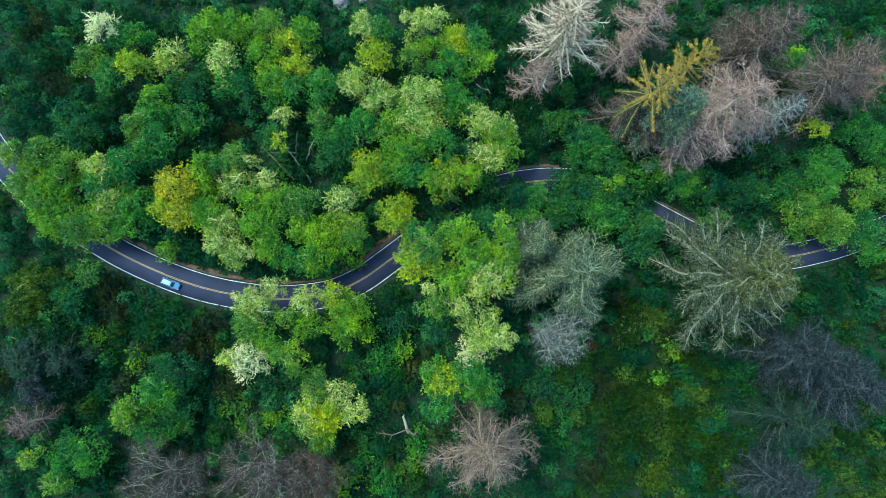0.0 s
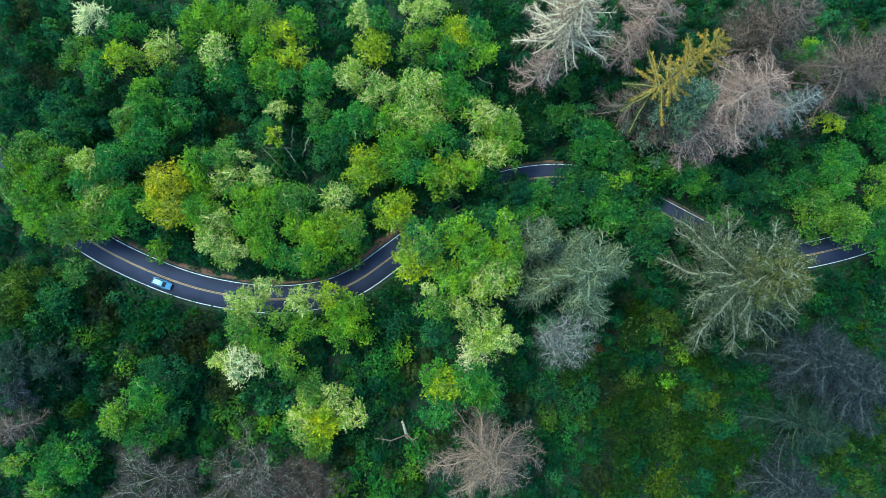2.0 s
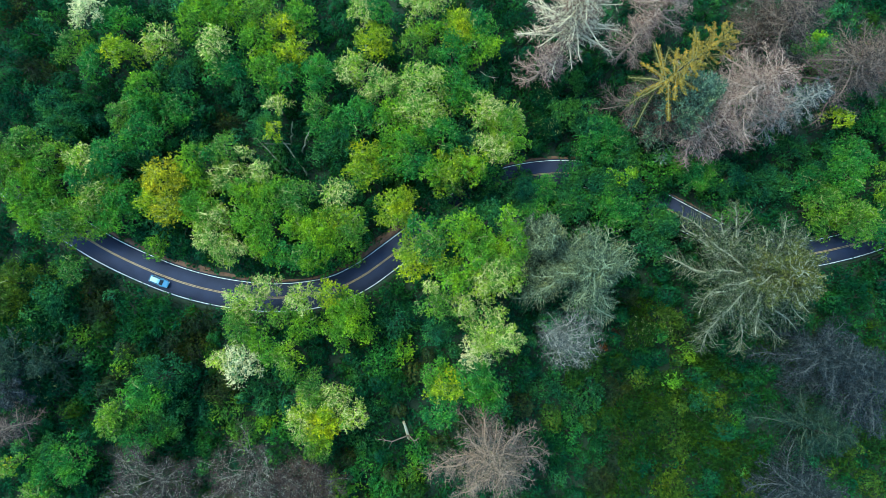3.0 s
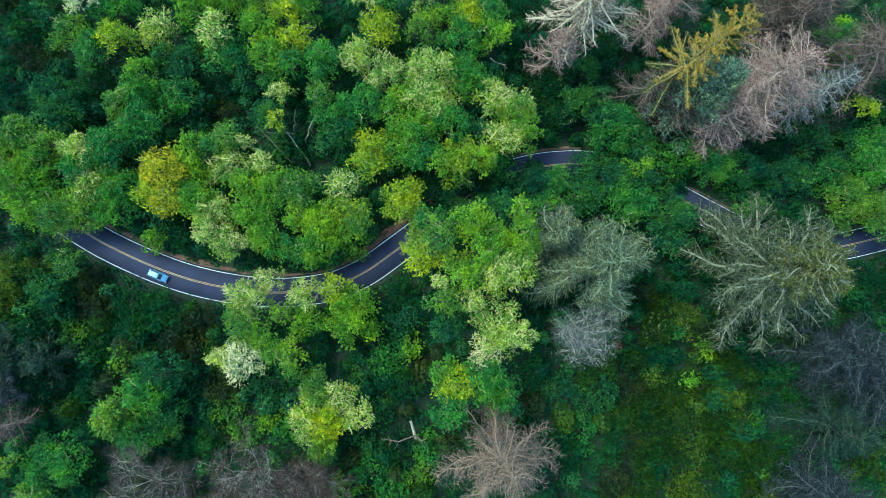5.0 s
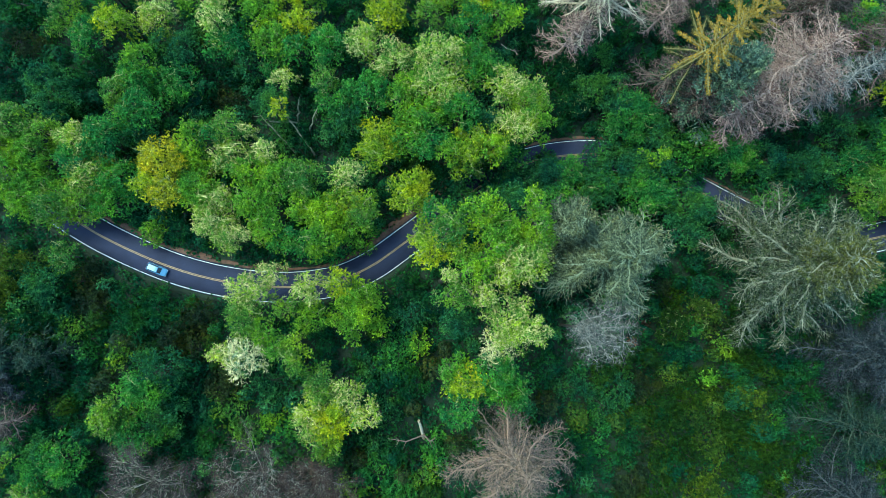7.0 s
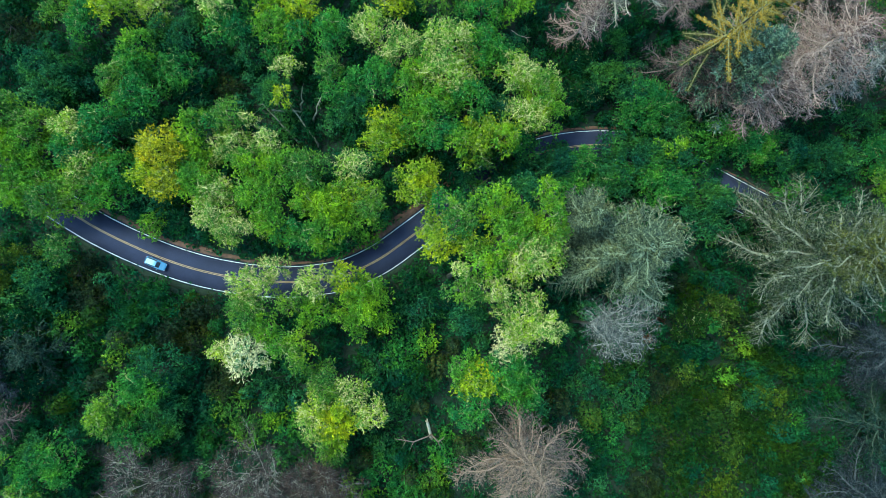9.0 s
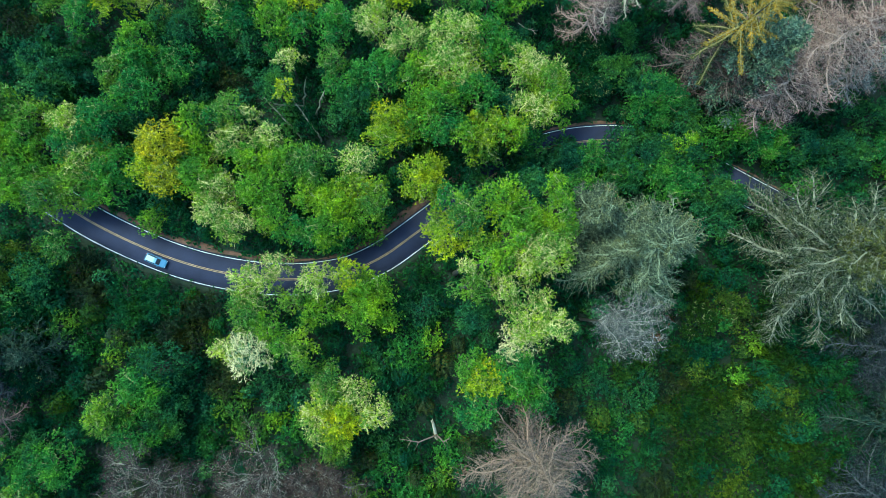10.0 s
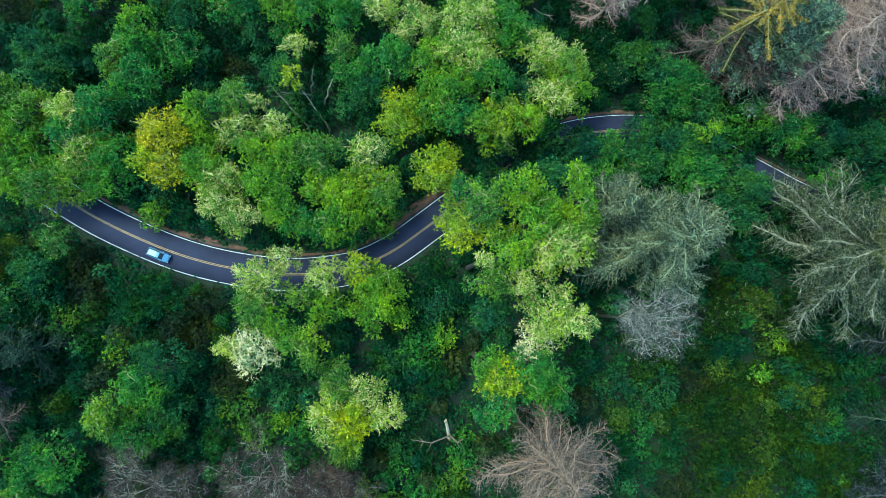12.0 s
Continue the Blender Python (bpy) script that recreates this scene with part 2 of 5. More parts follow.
def spikes(a, b, r):
    """Tapered three-sided twigs from a to b, of radius r at the base."""
    n = len(a)
    d = unit(b - a)
    ref = np.where(np.abs(d[:, 2:3]) < 0.9, np.array([[0, 0, 1.0]]), np.array([[1.0, 0, 0]]))
    u = unit(np.cross(d, ref))
    v = np.cross(d, u)
    r = np.broadcast_to(np.asarray(r, float).reshape(-1, 1), (n, 1))
    ring = [a + r * (math.cos(k) * u + math.sin(k) * v) for k in (0, 2.094, 4.189)]
    verts = np.stack([*ring, b], 1).reshape(-1, 3)
    o = 4 * np.arange(n)[:, None]
    faces = np.concatenate([o + [0, 1, 3], o + [1, 2, 3], o + [2, 0, 3]])
    return verts, faces


def tube(points, radii, sides=7):
    """A tapered tube along the points, as vertices and triangles."""
    points, verts = np.asarray(points, float), []
    for k, (p, r) in enumerate(zip(points, radii)):
        d = unit(points[min(k + 1, len(points) - 1)] - points[max(k - 1, 0)])
        u = unit(np.cross(d, (0.31, 0.95, 0.05)))
        v = np.cross(d, u)
        verts += [p + r * (math.cos(a) * u + math.sin(a) * v) for a in np.arange(sides) * 2 * math.pi / sides]
    faces = []
    for k in range(len(points) - 1):
        for s in range(sides):
            a, b = k * sides + s, k * sides + (s + 1) % sides
            faces += [(a, b, b + sides), (a, b + sides, a + sides)]
    return np.array(verts), np.array(faces)


def joined(pieces):
    verts, faces, o = [], [], 0
    for v, f in pieces:
        verts.append(v)
        faces.append(f + o)
        o += len(v)
    return np.concatenate(verts), np.concatenate(faces)


def thing(name, x, y, z, label, category, group="", turn=0.0, kind=""):
    ob = new(name)
    ob.empty_display_size = 0.5
    ob.matrix_world = pose(x, y, z, 0, 0, turn)
    return tagged(ob, label, category, group, kind)


# ---- the line of the road ----
ROAD_LINE = [(-150, 118), (-126, 86), (-108, 58), (-99, 43.5), (-93.2, 35.3), (-86.6, 28), (-78.6, 21.6), (-68.2, 14.8), (-62.8, 11.8), (-56.8, 9.0),
             (-50.7, 6.55), (-44.7, 4.7), (-38.6, 3.4), (-32.5, 2.6), (-26.5, 2.4), (-20.4, 2.95), (-14.6, 4.2), (-8.5, 7.2), (-3.5, 10.8),
             (1.6, 14.7), (7.7, 19.4), (14, 24.2), (21.5, 28.6), (29.5, 31.0), (38.6, 31.9), (46, 31.2), (54, 28.4), (62.1, 24.4),
             (71.9, 19.3), (80, 15.6), (88, 13.5), (96.6, 13.0), (106.8, 14.9), (116, 17.6), (130, 23), (150, 34), (180, 56)]


def smooth_line(points, step=1.0):
    """A curve through the points, with a point about every step metres."""
    p = np.array(points, float)
    p = np.concatenate([[2 * p[0] - p[1]], p, [2 * p[-1] - p[-2]]])
    out = []
    for a, b, c, d in zip(p, p[1:], p[2:], p[3:]):
        n = max(2, int(np.linalg.norm(c - b) / step))
        for t in np.arange(n) / n:
            out.append(0.5 * (2 * b + (c - a) * t + (2 * a - 5 * b + 4 * c - d) * t * t + (3 * b - a - 3 * c + d) * t ** 3))
    out = np.array(out)
    for _ in range(3):
        out[1:-1] = 0.25 * out[:-2] + 0.5 * out[1:-1] + 0.25 * out[2:]
    return out


LINE = smooth_line(ROAD_LINE)
AHEAD = unit(np.gradient(LINE, axis=0))
ASIDE = np.stack([-AHEAD[:, 1], AHEAD[:, 0]], 1)


def near_road(x, y):
    return float(np.sqrt(((LINE - (x, y)) ** 2).sum(1).min()))


# ---- trees ----
def crown_lobes(rng, r, tall):
    """Boughs of a crown: centres and radii, the crown's top at tall, domed, uneven and with gaps."""
    n = int(9 + 3.4 * r)
    k = np.arange(n) + 0.5
    rad = r * 0.90 * np.sqrt(k / n) * rng.uniform(0.70, 1.14, n)
    ang = k * 2.39996 + rng.uniform(-0.7, 0.7, n) + rng.uniform(0, 6.28)
    stretch = rng.uniform(0.82, 1.2)
    size = np.clip(r * rng.uniform(0.17, 0.40, n), 0.45, 1.65)
    depth = 1.35 * r
    z = tall - size - depth * (rad / r) ** 2 * rng.uniform(0.45, 1.0, n) - rng.uniform(0, 0.55, n) * r
    c = np.stack([rad * np.cos(ang) * stretch, rad * np.sin(ang) / stretch, z], 1)
    return c, size


def crown_leaves(rng, lobes, size, leaf, slim=0.5, dense=1.0, least=7):
    """Tufts of leaves over each bough, which point outwards and stand out unevenly."""
    at, way, aim = [], [], []
    for c, s in zip(lobes, size):
        m = max(least, int(17 * s * s * dense))
        d = unit(rng.normal(size=(m, 3)) + (0, 0, 0.75))
        bulge = 1 + 0.24 * np.sin(d @ rng.normal(size=3) * 5 + rng.uniform(0, 6))[:, None]
        p = c + d * s * rng.uniform(0.55, 1.18, (m, 1)) * bulge * (1, 1, 0.9)
        k = 8
        q = np.repeat(p, k, 0)
        out = unit(np.repeat(d, k, 0) * 0.9 + rng.normal(size=q.shape) * 0.8)
        at.append(q + out * rng.uniform(0.03, 0.30, (m * k, 1)))
        way.append(np.repeat(d, k, 0) * 0.8 + (0, 0, 0.35))
        aim.append(out)
    return leaves(rng, np.concatenate(at), np.concatenate(way), leaf, leaf * slim, 0.5, np.concatenate(aim))


def trunk_and_limbs(rng, lobes, tall, girth, foot):
    """A trunk that rises from foot, off the middle where a tree leans over the road, to the crown, with limbs to its boughs."""
    bend = rng.normal(size=2) * 0.02 * tall
    zs = np.array([-0.4, 0.15, 0.35, 0.6, 0.85]) * [1, tall, tall, tall, tall]
    lean = np.array([1.0, 0.8, 0.5, 0.15, 0.0])
    pts = np.stack([bend[0] * zs / tall + foot[0] * lean, bend[1] * zs / tall + foot[1] * lean, zs], 1)
    pieces = [tube(pts, girth * np.array([1.35, 1.0, 0.85, 0.6, 0.25]), 6)]
    for k in rng.permutation(len(lobes))[:7]:
        z0 = tall * rng.uniform(0.35, 0.68)
        a = np.array([np.interp(z0, zs, pts[:, 0]), np.interp(z0, zs, pts[:, 1]), z0])
        b = lobes[k]
        mid = (a + b) / 2 + (0, 0, 0.06 * tall)
        pieces.append(tube([a, mid, b], girth * np.array([0.45, 0.3, 0.1]), 4))
    return joined(pieces)


def crown_twigs(rng, lobes, size, reach=1.0, each=9, stout=1.0):
    """Bare lichen-grey twigs that stand out of the boughs, each crooked and forked."""
    a = np.repeat(lobes, each, 0)
    s = np.repeat(size, each)[:, None]
    d = unit(rng.normal(size=a.shape) + (0, 0, 0.7))
    root = a + d * s * rng.uniform(0.35, 0.75, s.shape)
    fork = root + unit(d + 0.5 * rng.normal(size=a.shape)) * s * rng.uniform(0.30, 0.55, s.shape)
    pieces = [spikes(root, fork + (fork - root) * 0.15, 0.050 * stout)]
    for k in range(3):
        e = fork + unit(d + 0.95 * rng.normal(size=a.shape)) * s * rng.uniform(0.25, 0.55, s.shape) * reach
        pieces.append(spikes(fork, e, 0.036 * stout))
    g = fork * 0.55 + e * 0.45
    pieces.append(spikes(g, g + unit(e - fork + 0.9 * s * rng.normal(size=a.shape)) * s * 0.3 * reach, 0.028 * stout))
    return joined(pieces)


def crown_antlers(rng, lobes, size, count, span=1.0):
    """Longer kinked bare branches that reach out over the top of a crown, with short side twigs."""
    pieces = []
    ranked = np.argsort(-lobes[:, 2])
    for k in range(count):
        n = ranked[int(rng.integers(max(3, len(lobes) // 2)))]
        p = lobes[n] + (0, 0, size[n] * 0.6)
        a = rng.uniform(0, 6.28)
        pts = [p]
        for _ in range(5):
            a += rng.normal() * 0.45
            p = p + np.array([math.cos(a), math.sin(a), rng.normal() * 0.25 + 0.08]) * rng.uniform(0.4, 0.7) * span
            pts.append(p)
        pts = np.array(pts)
        pieces.append(tube(pts, np.linspace(0.066, 0.022, len(pts)), 4))
        roots = np.repeat(pts[1:], 2, 0)
        d = np.repeat(unit(np.diff(pts, axis=0)), 2, 0)
        side = np.cross(d, (0, 0, 1.0)) * np.where(np.arange(len(roots)) % 2, 1, -1)[:, None]
        ends = roots + (d * 0.6 + side + rng.normal(size=d.shape) * 0.25) * rng.uniform(0.3, 0.75, (len(d), 1)) * span
        pieces.append(spikes(roots, ends, 0.030))
    return joined(pieces)


WORDS = {
    "lime": "bright lime-green", "green": "mid-green", "emerald": "blue-green", "deep": "dark green", "yellow": "golden-yellow autumn",
    "gold": "yellow-green", "pale": "silvery sage-green", "olive": "olive-green", "dusk": "dull brown-green", "lichen": "lichen-grey half-bare", "rust": "rust-brown", "fern": "fern-green", "moor": "dull green", "sedge": "dim olive-green",
}


PLACED = []


def broadleaf(x, y, tall, r, tone, seed, low=False):
    """A broadleaf tree: tapered trunk with limbs, a crown of boughs with many small leaves, twigs where the foliage is thin.
    low: a small tree under the canopy, with larger and fewer leaves."""
    rng = np.random.default_rng(seed)
    PLACED.append((x, y, r))
    if low:
        tree = thing("understorey_tree", x, y, 0.0, f"small {WORDS[tone]} bushy tree growing low under the canopy", "tree", "small trees of the understorey")
    elif tone in ("pale", "lichen"):
        tree = thing("broadleaf_tree", x, y, 0.0, f"tall {WORDS[tone]} tree with pale lichen-covered twigs, in the forest", "tree", "broadleaf trees of the forest")
    else:
        tree = thing("broadleaf_tree", x, y, 0.0, f"tall {WORDS[tone]} broadleaf tree with a lumpy crown, in the forest", "tree", "broadleaf trees of the forest")
    lobes, size = crown_lobes(rng, r, tall)
    off = LINE - (x, y)
    k = int((off ** 2).sum(1).argmin())
    gap = float(np.linalg.norm(off[k]))
    foot = -off[k] / max(gap, 0.01) * max(0.0, 4.9 - gap)
    v, f = trunk_and_limbs(rng, lobes, tall, 0.05 + 0.016 * tall, foot)
    child("trunk", mesh_from("trunk", v, f, BARK), tree)
    dense = {"lichen": 0.4, "pale": 1.3}.get(tone, 1.5)
    slim = {"lichen": 0.36, "pale": 0.36, "olive": 0.42}.get(tone, 0.5)
    v, f = crown_leaves(rng, lobes, size, 0.49 if low else 0.36, slim, dense * (0.44 if low else 0.97))
    child("crown", mesh_from("crown", v, f, LEAF[tone]), tree)
    if not low and tone != "emerald":
        each, stout = {"lichen": (16, 1.5), "pale": (17, 0.95), "gold": (5, 0.8), "olive": (5, 0.75), "yellow": (5, 0.8)}.get(tone, (3, 0.62))
        long = {"lichen": 22, "pale": 5, "gold": 2, "olive": 2, "yellow": 2}.get(tone, 1)
        v, f = joined([crown_twigs(rng, lobes, size, 1.0, each, stout), crown_antlers(rng, lobes, size, long, min(0.8, max(0.35, r / 5.2)))])
        twigs = child("bare_twig", mesh_from("bare_twig", v, f, {"lichen": LICHEN_WOOD, "pale": PALE_WOOD}.get(tone, TWIG_WOOD)), tree, "pale lichen-covered bare twigs")
        tagged(twigs, kind="stuff")
    return tree


CONIFER = {  # words, low tint, top tint, share of top, wood, living, whorl gap, arms, side length, spacing, crook, spray length, width, sprays, stout, taper
    "bone": ("dead conifer with bleached white branches and mauve twigs", "mauve", "mauve", 0.3, BONE_WOOD, False, 1.7, 7, 0.15, 0.30, 0.07, 0.42, 0.08, 10, 2.1, 0.45),
    "mauve": ("dead conifer with grey-mauve bare branches", "mauve", "mauve", 0.3, GREY_WOOD, False, 2.1, 5, 0.24, 0.19, 0.26, 0.40, 0.085, 8, 1.5, 0.7),
    "brown": ("dying conifer with red-brown bare branches", "brown", "brown", 0.3, DULL_WOOD, False, 2.1, 5, 0.24, 0.20, 0.24, 0.40, 0.085, 8, 1.35, 0.7),
    "umber": ("dead conifer with crooked umber-grey bare branches", "umber", "umber", 0.3, UMBER_WOOD, False, 2.1, 5, 0.20, 0.22, 0.24, 0.42, 0.09, 7, 1.7, 0.65),
    "slate": ("dark dead conifer with slate-grey branches", "slate", "slate", 0.3, SLATE_WOOD, False, 1.8, 5, 0.24, 0.17, 0.22, 0.46, 0.11, 9, 1.15, 0.75),
    "silver": ("dead conifer with silver-grey lichen branches", "silver", "silver", 0.3, SILVER_WOOD, False, 1.9, 5, 0.22, 0.22, 0.14, 0.40, 0.08, 8, 1.3, 0.8),
    "gold": ("conifer with gold-tinged drooping arms", "ochre", "gold", 0.72, OCHRE_WOOD, True, 2.7, 5, 0.03, 0.06, 0.06, 0.34, 0.11, 5, 1.2, 0.5),
    "moss": ("large conifer with mossy grey-green arms and gold tips", "moss", "ochre", 0.34, MOSS_WOOD, True, 1.5, 6, 0.20, 0.24, 0.22, 0.44, 0.13, 15, 2.2, 0.75),
    "sage": ("conifer with dense sage-grey sprays", "sage", "sage", 0.3, SAGE_WOOD, True, 2.3, 5, 0.20, 0.16, 0.30, 0.42, 0.14, 13, 1.9, 0.7),
    "blue": ("conifer with blue-green needles", "blue", "blue", 0.3, BARK, True, 1.6, 6, 0.24, 0.20, 0.16, 0.42, 0.16, 14, 0.9, 0.8),
    "dark": ("dark green conifer with streaky arms", "dark", "dark", 0.3, FERN_WOOD, True, 1.9, 5, 0.26, 0.18, 0.20, 0.48, 0.14, 14, 1.15, 0.75),
}


def conifer_arm(rng, b, a, length, rise, side_share, spacing, crook, stout, forked):
    """One arched arm with crooked side branches and their twigs: wood, and the twigs' roots and ends."""
    n = 8
    s = np.linspace(0, 1, n)
    turn = a + rng.normal() * 0.10 + np.cumsum(rng.normal(size=n) * crook)
    step = np.stack([np.cos(turn), np.sin(turn), rise + (-0.34 * s + 0.52 * s ** 2.5) + rng.normal(size=n) * crook * 0.4], 1) * length / (n - 1)
    pts = b + np.concatenate([[np.zeros(3)], np.cumsum(step[:-1], 0)])
    wood = [tube(pts, ((0.040 + 0.011 * length) * (1.06 - s) + 0.014) * stout, 4)]
    count = max(5, int(length / spacing))
    at = np.sort(rng.uniform(0.12, 1.0, count))
    roots = np.stack([np.interp(at, s, pts[:, k]) for k in range(3)], 1)
    ahead = unit(pts[-1] - pts[0])
    side = unit(np.cross(ahead, (0, 0, 1))) * np.where(np.arange(count) % 2, 1, -1)[:, None]
    span = (side_share * length * np.sin(np.clip(at, 0, 1) * 2.5 + 0.35) + 0.28) * rng.uniform(0.5, 1.3, count)
    ends = roots + (side * 0.75 + ahead * 0.72 + rng.normal(size=(count, 3)) * 0.24) * span[:, None]
    wood.append(spikes(roots, ends, 0.030 * stout))
    if forked:
        p, q = np.repeat(roots, 3, 0), np.repeat(ends, 3, 0)
        g = p + (q - p) * rng.uniform(0.3, 0.9, (len(p), 1))
        tip = g + unit(unit(q - p) + 0.8 * rng.normal(size=p.shape)) * np.repeat(span, 3)[:, None] * rng.uniform(0.25, 0.55, (len(p), 1))
        wood.append(spikes(g, tip, 0.021 * stout))
        roots, ends = np.concatenate([roots, g]), np.concatenate([ends, tip])
    return joined(wood), roots, ends


def conifer(x, y, tall, r, style, seed, foot=0.30):
    """A conifer: straight trunk, whorls of arched arms, side twigs on each, and needles or dead sprays along them.
    foot: the share of its height below which it has no arms."""
    rng = np.random.default_rng(seed)
    words, tint, top_tint, top, wood_mat, living, gap, arms, side, spacing, crook, spray_length, wide, each, stout, taper = CONIFER[style]
    tree = thing("conifer_tree", x, y, 0.0, words + ", in the forest", "tree", "conifers of the forest")
    lean = rng.normal(size=2) * 0.010 * tall
    trunk_z = np.array([-0.4, 0.3 * tall, 0.65 * tall, tall])
    v, f = tube(np.stack([lean[0] * trunk_z / tall, lean[1] * trunk_z / tall, trunk_z], 1), (0.045 + 0.011 * tall) * np.array([1.3, 0.9, 0.5, 0.06]))
    child("trunk", mesh_from("trunk", v, f, BARK if living else wood_mat), tree)
    found = {False: ([], []), True: ([], [])}
    z = foot * tall
    while z < tall * 0.985:
        share = 1 - (z - foot * tall) / ((1 - foot) * tall)
        count = arms + int(rng.integers(-1, 2))
        a0 = rng.uniform(0, 6.28)
        for k in range(count):
            a = a0 + k * 6.283 / count + rng.uniform(-0.3, 0.3)
            length = r * (0.08 + 0.95 * share ** taper) * rng.uniform(0.55, 1.15)
            b = np.array([lean[0] * z / tall, lean[1] * z / tall, z + rng.uniform(-0.3, 0.3) * gap])
            (v, f), roots, ends = conifer_arm(rng, b, a, length, 0.48 - 0.58 * share, side, spacing, crook, stout * (0.68 + 0.32 * share), not living or style in ("moss", "sage"))
            child("branch", mesh_from("branch", v, f, wood_mat), tree)
            rows = found[share < top]
            rows[0].append(roots), rows[1].append(ends)
        z += gap * rng.uniform(0.75, 1.25) * (0.50 + 0.55 * share)
    for upper, (roots, ends) in found.items():
        roots, ends = np.concatenate(roots), np.concatenate(ends)
        many = max(2, each // 3) if not living or style in ("moss", "sage") else each
        s = rng.uniform(0.1, 1.0, (len(roots) * many, 1)) ** 0.7 * 1.12
        a, e = np.repeat(roots, many, 0), np.repeat(ends, many, 0)
        along = unit(unit(e - a) + 0.5 * rng.normal(size=a.shape))
        at = a + (e - a) * s + rng.normal(size=a.shape) * (0.04 if living else 0.07)
        at[:, 2] -= np.abs(rng.normal(size=len(at))) * (0.10 if living else 0.22)
        v, f = leaves(rng, at, np.array([[0, 0, 1.0]]), spray_length, wide, 0.5, along)
        spray = child("spray", mesh_from("spray", v, f, NEEDLE[top_tint if upper else tint]), tree, "" if living else "fine dead twigs")
        tagged(spray, kind="stuff")
    return tree


def bare_tree(x, y, tall, r, tint, seed):
    """A leafless broadleaf tree: forked pale limbs that spread to a rounded crown, with a haze of fine twigs."""
    rng = np.random.default_rng(seed)
    wood = {"silver": SILVER_WOOD, "brown": ASH_WOOD}.get(tint, GREY_WOOD)
    words = {"slate": "dark slate", "brown": "brown", "mauve": "mauve-grey", "silver": "silver-grey", "dark": "dark green"}[tint]
    tree = thing("bare_tree", x, y, 0.0, f"leafless tree with pale forked limbs and {words} twigs", "tree", "leafless trees of the forest")
    fork = 0.45 * tall
    v, f = tube([(0, 0, -0.4), (0.1, 0, fork * 0.5), (0, 0.1, fork)], [0.34, 0.27, 0.22], 7)
    child("trunk", mesh_from("trunk", v, f, BARK), tree)
    tips = []
    for k in range(11):
        a, out = k * 2.39996 + rng.uniform(-0.3, 0.3), math.sqrt((k + 0.5) / 11)
        end = np.array([math.cos(a) * r * 0.72 * out, math.sin(a) * r * 0.72 * out, tall - 0.45 * r * out * out - rng.uniform(0, 1.0)])
        start = np.array([0, 0.1, fork * rng.uniform(0.8, 1.0)])
        mid = (start + end) / 2 + rng.normal(size=3) * 0.10 * r + (0, 0, 0.05 * tall)
        pieces = [tube([start, (start + mid) / 2 + rng.normal(size=3) * 0.03 * r, mid, (mid + end) / 2 + rng.normal(size=3) * 0.04 * r, end], [0.17, 0.14, 0.11, 0.085, 0.045], 5)]
        front = [(mid, end, 0.062), ((start + mid) / 2, mid, 0.06), (mid * 0.4 + end * 0.6, end, 0.055)]
        reach = 0.42 * r
        for level in range(3):
            nxt = []
            for p, q, g in front:
                d = unit(q - p)
                for _ in range(3):
                    w = unit(d + rng.normal(size=3) * 0.62 + (0, 0, 0.12))
                    base = p + (q - p) * rng.uniform(0.45, 1.0)
                    tip = base + w * reach * rng.uniform(0.55, 1.1)
                    pieces.append(spikes(base[None], tip[None], g))
                    nxt.append((base, tip, g * 0.72))
            front = nxt
            reach *= 0.58
        tips += [q for _, q, _ in front]
        child("limb", mesh_from("limb", *joined(pieces), wood), tree)
    tips = np.array(tips)
    each = {"mauve": 12, "silver": 7}.get(tint, 15)
    at = np.repeat(tips, each, 0) + rng.normal(size=(len(tips) * each, 3)) * 0.44 - (0, 0, 0.2)
    v, f = leaves(rng, at, np.array([[0, 0, 1.0]]), 0.55, 0.075, 0.6)
    tagged(child("spray", mesh_from("spray", v, f, NEEDLE[tint]), tree, "fine bare twigs"), kind="stuff")
    return tree


SHRUB_MESH = {}


def shrub(x, y, r, tone, seed):
    """A low bush: short stems and a ragged mound of leaves."""
    key = (tone, seed % 3)
    if key not in SHRUB_MESH:
        rng = np.random.default_rng(900 + seed % 3 + 17 * len(tone))
        lobes, size = crown_lobes(rng, 2.0, 2.6)
        size = size * 0.9
        crown = mesh_from("leaves", *crown_leaves(rng, lobes, size, 0.42, 0.7, 0.8), LEAF[tone])
        stems = joined([tube([(0, 0, -0.15), (c[0] * 0.4, c[1] * 0.4, c[2] * 0.5), tuple(c)], [0.05, 0.035, 0.015], 4) for c in lobes[:8]])
        SHRUB_MESH[key] = (crown, mesh_from("stems", *stems, BARK))
    crown, stems = SHRUB_MESH[key]
    words = f"{WORDS[tone]} low leafy shrub on the forest floor"
    bush = thing("shrub", x, y, 0.0, words, "shrub", "shrubs of the understorey", turn=(seed * 67) % 360)
    bush.scale = (r / 2, r / 2, 0.35 + 0.3 * r)
    tagged(child("stem", stems, bush), kind="stuff")
    child("leaves", crown, bush)
    return bush


